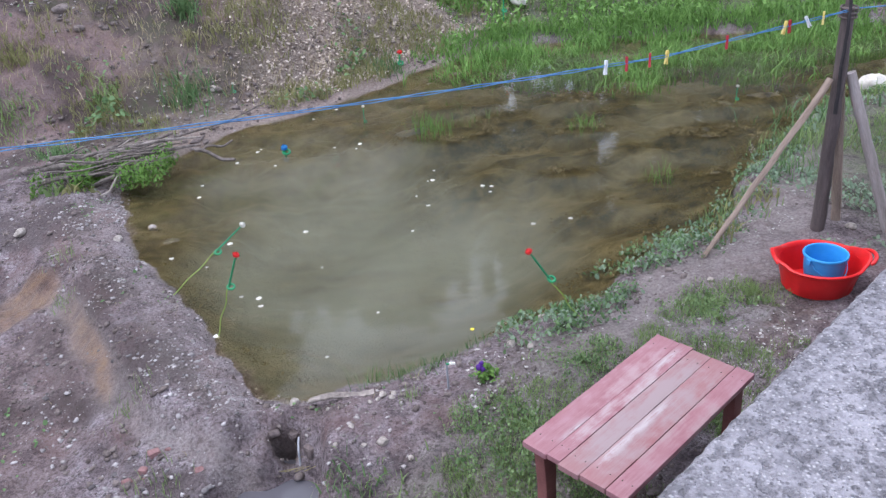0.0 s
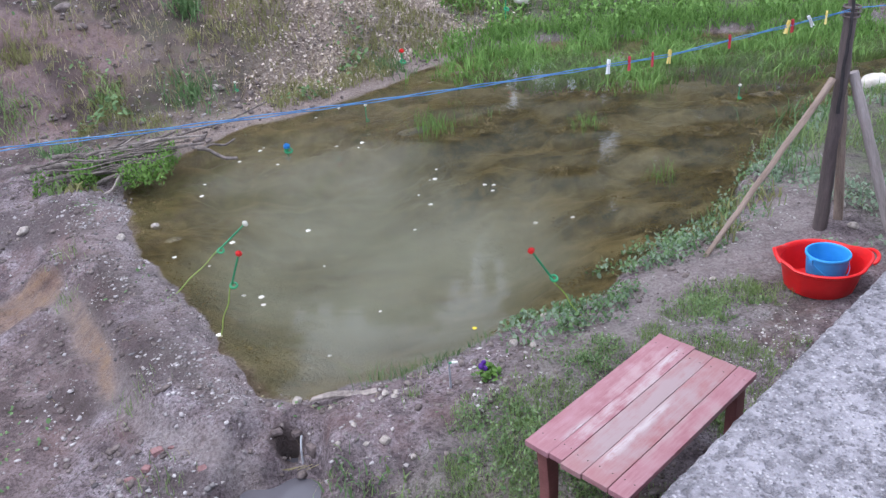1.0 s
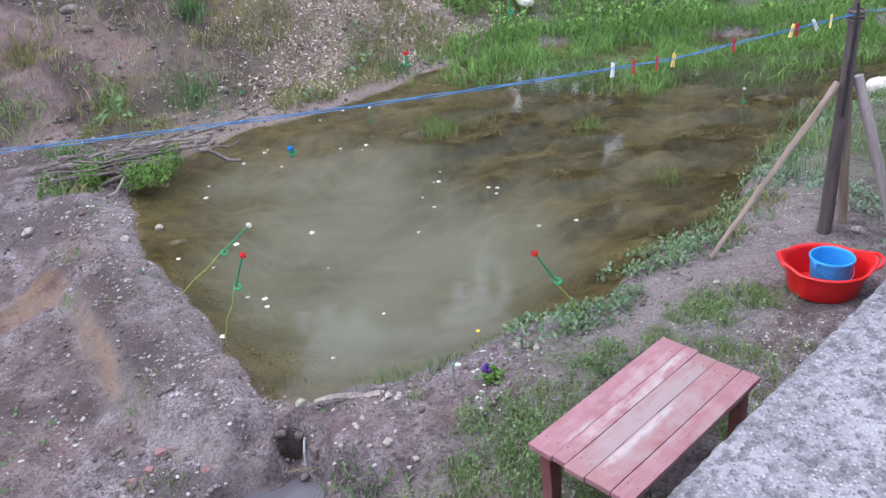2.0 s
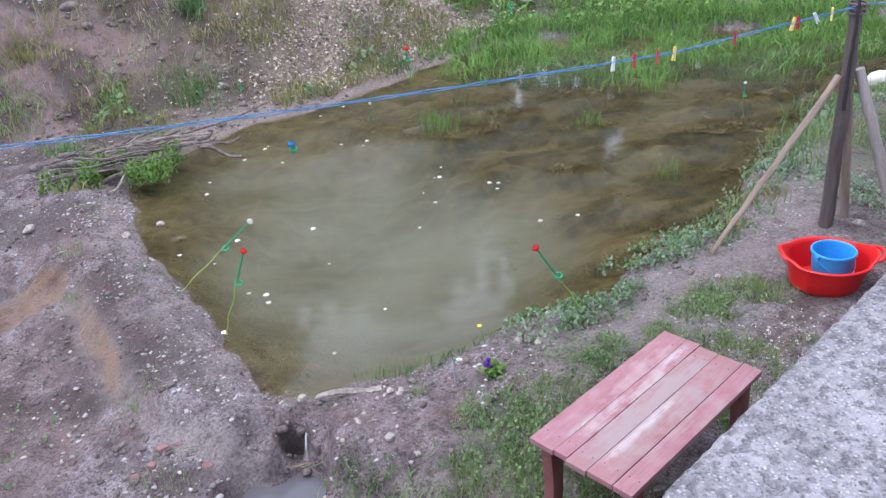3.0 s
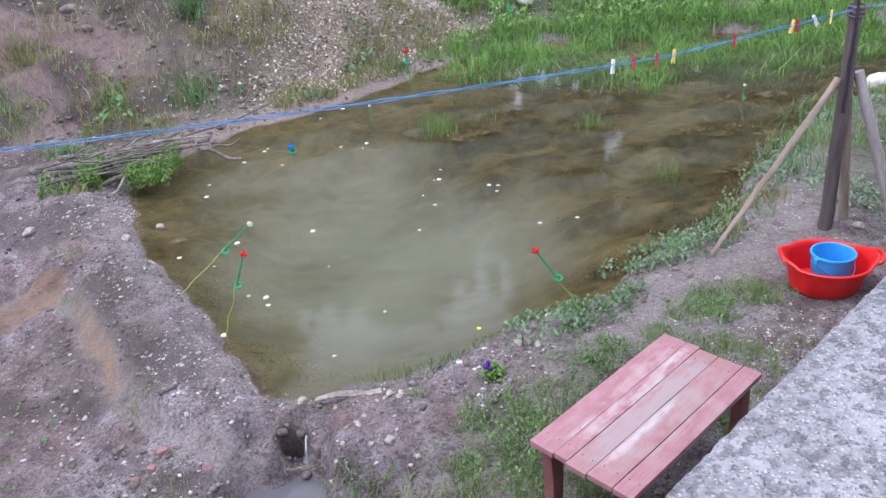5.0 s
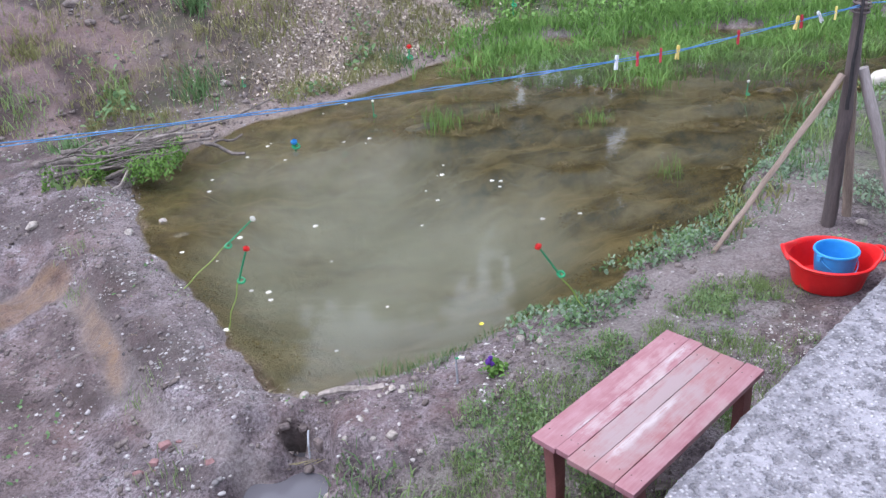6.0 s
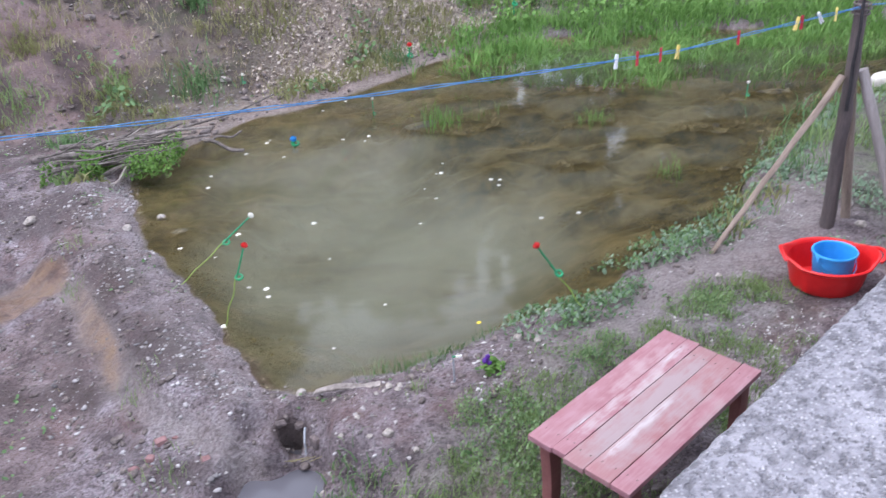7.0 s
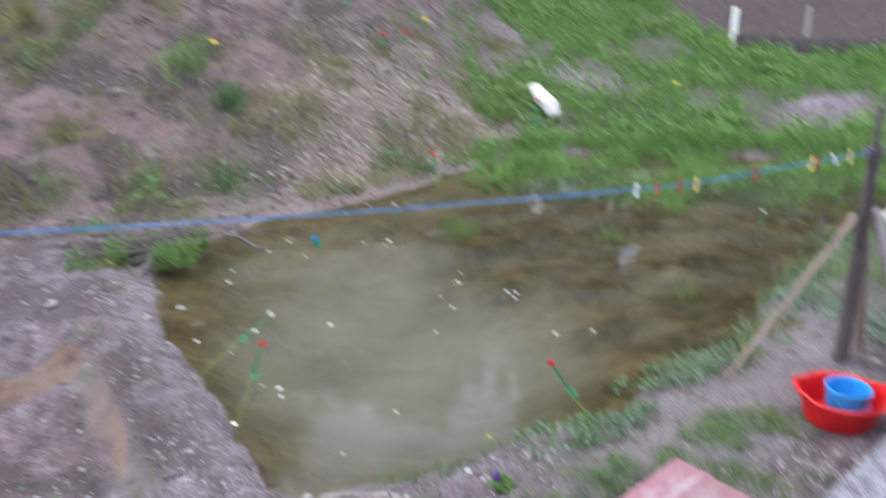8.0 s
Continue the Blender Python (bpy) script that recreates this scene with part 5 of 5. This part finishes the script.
# ---- outflow ----
M_BANK = two_tone("muddy_bank_stone", (0.065, 0.05, 0.048), (0.165, 0.128, 0.125), 16, 0.9, 70, 0.8)
def outflow():
    o = empty("outflow_pipe", pose(-0.80, 3.20, -0.07), "muddy outflow hole with a grey pipe in the bank", "pipe")
    part("pipe", tube_bm([(0.03, 0.03, 0.03), (0.03, 0.0, 0.025), (0.03, -0.035, -0.01), (0.03, -0.06, -0.13)], [0.0055] * 4, 10), M_PIPE, o)
    for k in range(5):
        part("straw", tube_bm([(-0.14 + 0.05 * k, -0.07 - 0.015 * k, -0.09 + 0.01 * k), (-0.02 + 0.06 * k, -0.08 + 0.02 * k, -0.085)], [0.0022, 0.0015], 5), M_STRAW, o)
    return o


# Stones added round the outflow hole to keep it in shade
for k, (x, y, z, sx, sy, sz, rz) in enumerate(((-0.895, 3.272, -0.045, 0.05, 0.05, 0.035, 24), (-0.785, 3.275, -0.045, 0.045, 0.05, 0.035, -35), (-0.93, 3.205, -0.075, 0.06, 0.07, 0.06, 30), (-0.715, 3.2, -0.085, 0.05, 0.06, 0.07, -25))):
    bm = box_bm(sx, sy, sz, 0.018, cuts=5, wobble=0.05, seed=k + 11)
    ob = part("stone", bm, M_BANK)
    ob.matrix_world = pose(x, y, z, -20 + 17 * math.sin(k * 2.3), 14 * math.sin(k * 5.1), rz)
    tagged(ob, "muddy brown stone added to shade the outflow hole", "stone", "stones round the outflow")
M_STRAW = two_tone("yellow_straw", (0.20, 0.165, 0.085), (0.34, 0.29, 0.16), 20, 0.8, 90, 0.2)
M_PUDDLE, nt, p = base_mat("puddle_water", 0.06)
p.inputs["Base Color"].default_value = (0.105, 0.10, 0.115, 1)
p.inputs["IOR"].default_value = 1.33
bump(nt, p, noise_tex(nt, coords(nt, "Object"), 14, 3), 0.1, 0.01)
outflow()
bm = bmesh.new()
f0 = bm.faces.new([bm.verts.new((-0.93 + (0.37 + 0.03 * math.sin(5 * a)) * math.cos(a), 2.86 + (0.43 + 0.03 * math.sin(4 * a + 1)) * math.sin(a), -0.205)) for a in np.linspace(0, 2 * math.pi, 40)[:-1]])
bm.normal_update()
if f0.normal.z < 0:
    f0.normal_flip()
tagged(part("puddle", bm, M_PUDDLE, smooth=False, fix=False), "shallow grey puddle below the outflow", "water", kind="structure")


# ---- clumps and single plants ----
TUFTS = {}


def clump(name, x, y, n, h, w, bend, mat, label, seed, spread=0.06, z=None):
    """Adds a tuft to the sedge of its colour."""
    rng = np.random.default_rng(seed)
    P = np.zeros((n, 3))
    P[:, :2] = rng.normal(0, spread, (n, 2)) + (x, y)
    P[:, 2] = height(P[:, 0], P[:, 1]) - 0.01
    TUFTS.setdefault(mat, []).append(blade_arrays(P, rng.uniform(h * 0.5, h, n), rng.uniform(w * 0.6, w, n), bend, rng))


for i, (x, y, n, h, sp) in enumerate(((0.02, 7.5, 90, 0.30, 0.10), (1.5, 7.3, 60, 0.22, 0.09), (1.85, 6.0, 40, 0.25, 0.07), (0.45, 7.9, 70, 0.2, 0.16), (2.95, 6.1, 120, 0.26, 0.14), (2.1, 5.1, 70, 0.2, 0.12),
                                      (-0.42, 3.58, 12, 0.2, 0.05), (-0.2, 3.68, 16, 0.17, 0.10), (-0.05, 3.74, 14, 0.14, 0.08), (-0.2, 3.28, 36, 0.10, 0.04), (-1.72, 3.6, 50, 0.12, 0.08), (-2.7, 5.35, 50, 0.11, 0.07),
                                      (-2.55, 4.85, 40, 0.1, 0.05), (-1.45, 3.0, 60, 0.12, 0.08), (-3.6, 7.5, 80, 0.16, 0.12), (-2.7, 7.75, 90, 0.2, 0.15), (-0.55, 2.72, 90, 0.10, 0.10), (2.3, 8.2, 70, 0.35, 0.12))):
    clump("sedge_clump", x, y, n, h, 0.008 if i < 6 else 0.005, 0.5, M_LUSH if i in (0, 1, 2, 17) else M_GRASS, "tuft of green sedge growing at the pond edge", 100 + i, sp)


for i, (x, y, n, h) in enumerate(((-0.41, 3.54, 10, 0.19), (-0.33, 3.57, 14, 0.15), (-0.22, 3.60, 30, 0.11), (-0.1, 3.62, 34, 0.11), (0.03, 3.68, 34, 0.1), (0.2, 3.80, 24, 0.1))):
    clump("sedge_clump", x, y, n, h, 0.007, 0.6, M_LEAF, "", 150 + i, 0.05)


def pansy():
    z = h1(0.2, 3.36)
    f = empty("pansy", pose(0.2, 3.36, z), "small plant with dark purple flowers on the bank", "flower")
    rng = np.random.default_rng(5)
    P = rng.normal(0, 0.03, (120, 3))
    P[:, 2] = 0
    co, q = leaf_arrays(P, rng.uniform(0.008, 0.016, 120), 0.4, rng, rng.uniform(0.005, 0.05, 120))
    ob = new("leaves", mesh_from("leaves", co, q, M_FERN))
    ob.parent = f
    for k in range(5):
        bm = bmesh.new()
        bmesh.ops.create_uvsphere(bm, u_segments=8, v_segments=5, radius=0.014, matrix=Matrix.Diagonal((1, 0.5, 1, 1)))
        ob = part("bloom", bm, M_PURPLE, f)
        ob.location = (-0.03 + 0.012 * math.cos(k * 1.3), -0.01 + 0.01 * math.sin(k * 2), 0.055 + 0.008 * k)
    return f


pansy()


def label_stick():
    z = h1(0.0, 3.33)
    f = empty("plant_stick", pose(0.0, 3.33, z), "grey stick with a white cap stuck in the bank", "stick")
    part("stick", tube_bm([(0, 0, -0.03), (0.002, 0.01, 0.15)], [0.006, 0.005], 7), M_PIPE, f)
    part("cap", box_bm(0.03, 0.012, 0.012, 0.003), M_PETAL, f, "white cap").location = (0.03, 0.01, 0.15)
    part("arm", tube_bm([(0.0, 0.01, 0.148), (0.03, 0.01, 0.152)], [0.006, 0.005], 7), M_GREENPL, f)
    return f


label_stick()


# ---- far things ----
def sack(x, y, L, W, H, yaw, label, lift, pitch, name="sack"):
    bm = bmesh.new()
    bmesh.ops.create_icosphere(bm, subdivisions=4, radius=0.5)
    for v in bm.verts:
        v.co = Vector((math.copysign(abs(v.co.x * 2) ** 0.7, v.co.x) * L / 2, math.copysign(abs(v.co.y * 2) ** 0.8, v.co.y) * W / 2, v.co.z * H))
        v.co *= 1 + 0.18 * noise.noise(v.co * 9) + 0.08 * noise.noise(v.co * 25)
    ob = part(name, bm, M_SACK)
    ob.matrix_world = pose(x, y, h1(x, y) + lift, 0, pitch, yaw)
    return tagged(ob, label, "sack")


sack(1.34, 11.55, 0.66, 0.27, 0.2, 125, "crumpled off-white plastic sack lying in grass", 0.2, -32)
sack(4.35, 7.5, 0.30, 0.22, 0.18, 20, "small crumpled white plastic bag on the bank", 0.08, 0)


def bed_edging():
    z = h1(5.8, 13.75)
    f = empty("bed_edging", pose(5.75, 13.75, z), "dark wooden board edging a bare garden bed", "garden edging")
    part("board", box_bm(2.6, 0.05, 0.30, 0.006, cuts=8, wobble=0.01), M_DARKWOOD, f).matrix_local = pose(0.25, 0, 0.11, 0, 3, -4)
    for x, mat, lab, w in ((-1.05, M_PETAL, "white painted peg", 0.10), (0.15, M_GREYWOOD, "grey wooden peg", 0.07)):
        part("peg", box_bm(w, 0.05, 0.75, 0.01, cuts=3, wobble=0.01), mat, f, lab).location = (x, 0.1, 0.36)
    return f


bed_edging()
for x, y in ((-2.99, 10.48), (-0.35, 12.57), (3.4, 12.3)):
    bm = bmesh.new()
    for k in range(6):
        bmesh.ops.create_uvsphere(bm, u_segments=7, v_segments=5, radius=0.022, matrix=pose(0.022 * math.cos(k), 0.022 * math.sin(k), 0.1 + 0.008 * (k % 2)))
    ob = part("yellow_flower", bm, M_YELLOW)
    ob.location = (x, y, h1(x, y) + 0.02)
    tagged(ob, "bright yellow flower head among slope plants", "flower", "yellow flowers")
    clump("sedge_clump", x - 0.15, y, 60, 0.2, 0.014, 0.6, M_LUSH, "fresh green plant tuft on the slope", int(300 + x * 10), 0.1)


for i, (x, y, n, h, w, sp) in enumerate(((-2.64, 9.65, 40, 0.28, 0.035, 0.08), (-3.3, 8.5, 40, 0.2, 0.03, 0.09), (-4.27, 8.77, 50, 0.22, 0.02, 0.12), (-2.5, 8.64, 80, 0.24, 0.02, 0.14), (-4.2, 8.15, 60, 0.18, 0.02, 0.14),
                                         (-1.78, 9.8, 70, 0.24, 0.022, 0.15), (-0.4, 9.62, 70, 0.2, 0.016, 0.14), (-3.25, 10.1, 60, 0.3, 0.04, 0.14), (-5.3, 10.4, 60, 0.3, 0.035, 0.12), (-3.4, 7.35, 40, 0.16, 0.03, 0.1),
                                         (-3.2, 6.55, 24, 0.13, 0.045, 0.07), (-2.95, 6.45, 20, 0.12, 0.05, 0.06), (2.75, 5.6, 70, 0.2, 0.012, 0.14), (3.1, 6.2, 90, 0.22, 0.013, 0.16), (2.2, 5.15, 50, 0.2, 0.02, 0.1),
                                         (3.5, 6.9, 90, 0.3, 0.02, 0.2), (4.4, 7.2, 90, 0.2, 0.02, 0.25), (1.9, 4.75, 40, 0.16, 0.02, 0.08), (-0.52, 2.78, 70, 0.12, 0.012, 0.09), (-0.25, 2.7, 70, 0.1, 0.012, 0.12))):
    clump("weed", x, y, n * (3 if i < 10 else 1), h, w * (0.75 if i < 10 else 1), 0.9, (M_LEAF, M_GRASS, M_DULL)[i % 3], "", 500 + i, sp)
for mat, tufts in TUFTS.items():
    co = np.concatenate([c for c, q in tufts])
    base = np.cumsum([0] + [len(c) for c, q in tufts])[:-1]
    stuff("sedge_tufts", co, np.concatenate([q + k for (c, q), k in zip(tufts, base)]), mat, "tufts of green sedge growing round the pond", "grass")


# ---- terrace floor and house behind the camera ----
def slab(name, sx, sy, sz, m, mat, label, category):
    ob = part(name, box_bm(sx, sy, sz, 0.01), mat)
    ob.matrix_world = m
    return tagged(ob, label, category, kind="structure")


slab("floor_terrace", 9.0, 4.6, 1.5, pose(3.55, -0.18, 0.25, 0, 0, 42.45), M_CONCRETE, "rough concrete terrace floor", "floor")
slab("wall_house", 9.0, 0.3, 4.4, pose(5.21, -1.98, 2.2, 0, 0, 42.45), M_PLASTER, "plain pale plastered house wall", "wall")


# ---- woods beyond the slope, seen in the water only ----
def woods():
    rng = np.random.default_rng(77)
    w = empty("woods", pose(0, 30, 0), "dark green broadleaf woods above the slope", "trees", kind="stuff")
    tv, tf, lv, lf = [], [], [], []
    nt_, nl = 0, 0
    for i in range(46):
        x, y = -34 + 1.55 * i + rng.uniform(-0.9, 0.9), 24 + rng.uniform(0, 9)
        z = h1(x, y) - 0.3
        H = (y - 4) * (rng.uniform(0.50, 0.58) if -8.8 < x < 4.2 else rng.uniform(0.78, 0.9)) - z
        for k in range(7):
            for a in np.linspace(0, 2 * math.pi, 7)[:-1]:
                r = 0.22 * (1 - k / 9)
                tv.append((x + r * math.cos(a), y - 30 + r * math.sin(a), z + H * 0.85 * k / 6))
        for k in range(6):
            for a in range(6):
                tf.append((nt_ + k * 6 + a, nt_ + k * 6 + (a + 1) % 6, nt_ + k * 6 + 6 + (a + 1) % 6, nt_ + k * 6 + 6 + a))
        nt_ += 42
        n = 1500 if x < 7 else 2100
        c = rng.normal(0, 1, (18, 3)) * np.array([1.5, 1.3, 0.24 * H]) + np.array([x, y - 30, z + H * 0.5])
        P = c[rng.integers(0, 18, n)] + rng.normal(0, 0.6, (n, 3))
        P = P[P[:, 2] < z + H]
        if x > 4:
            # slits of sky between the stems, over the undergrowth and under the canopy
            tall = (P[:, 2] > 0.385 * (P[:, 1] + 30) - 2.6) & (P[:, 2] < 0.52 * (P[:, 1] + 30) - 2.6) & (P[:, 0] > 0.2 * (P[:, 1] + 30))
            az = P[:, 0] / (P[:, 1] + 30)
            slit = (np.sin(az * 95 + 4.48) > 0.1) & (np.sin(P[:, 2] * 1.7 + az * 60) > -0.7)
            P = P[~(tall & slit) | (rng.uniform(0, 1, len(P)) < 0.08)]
        n = len(P)
        co, q = leaf_arrays(P, rng.uniform(0.22, 0.46, n), 0.7, rng, np.zeros(n))
        lv.append(co)
        lf.append(q + nl)
        nl += len(co)
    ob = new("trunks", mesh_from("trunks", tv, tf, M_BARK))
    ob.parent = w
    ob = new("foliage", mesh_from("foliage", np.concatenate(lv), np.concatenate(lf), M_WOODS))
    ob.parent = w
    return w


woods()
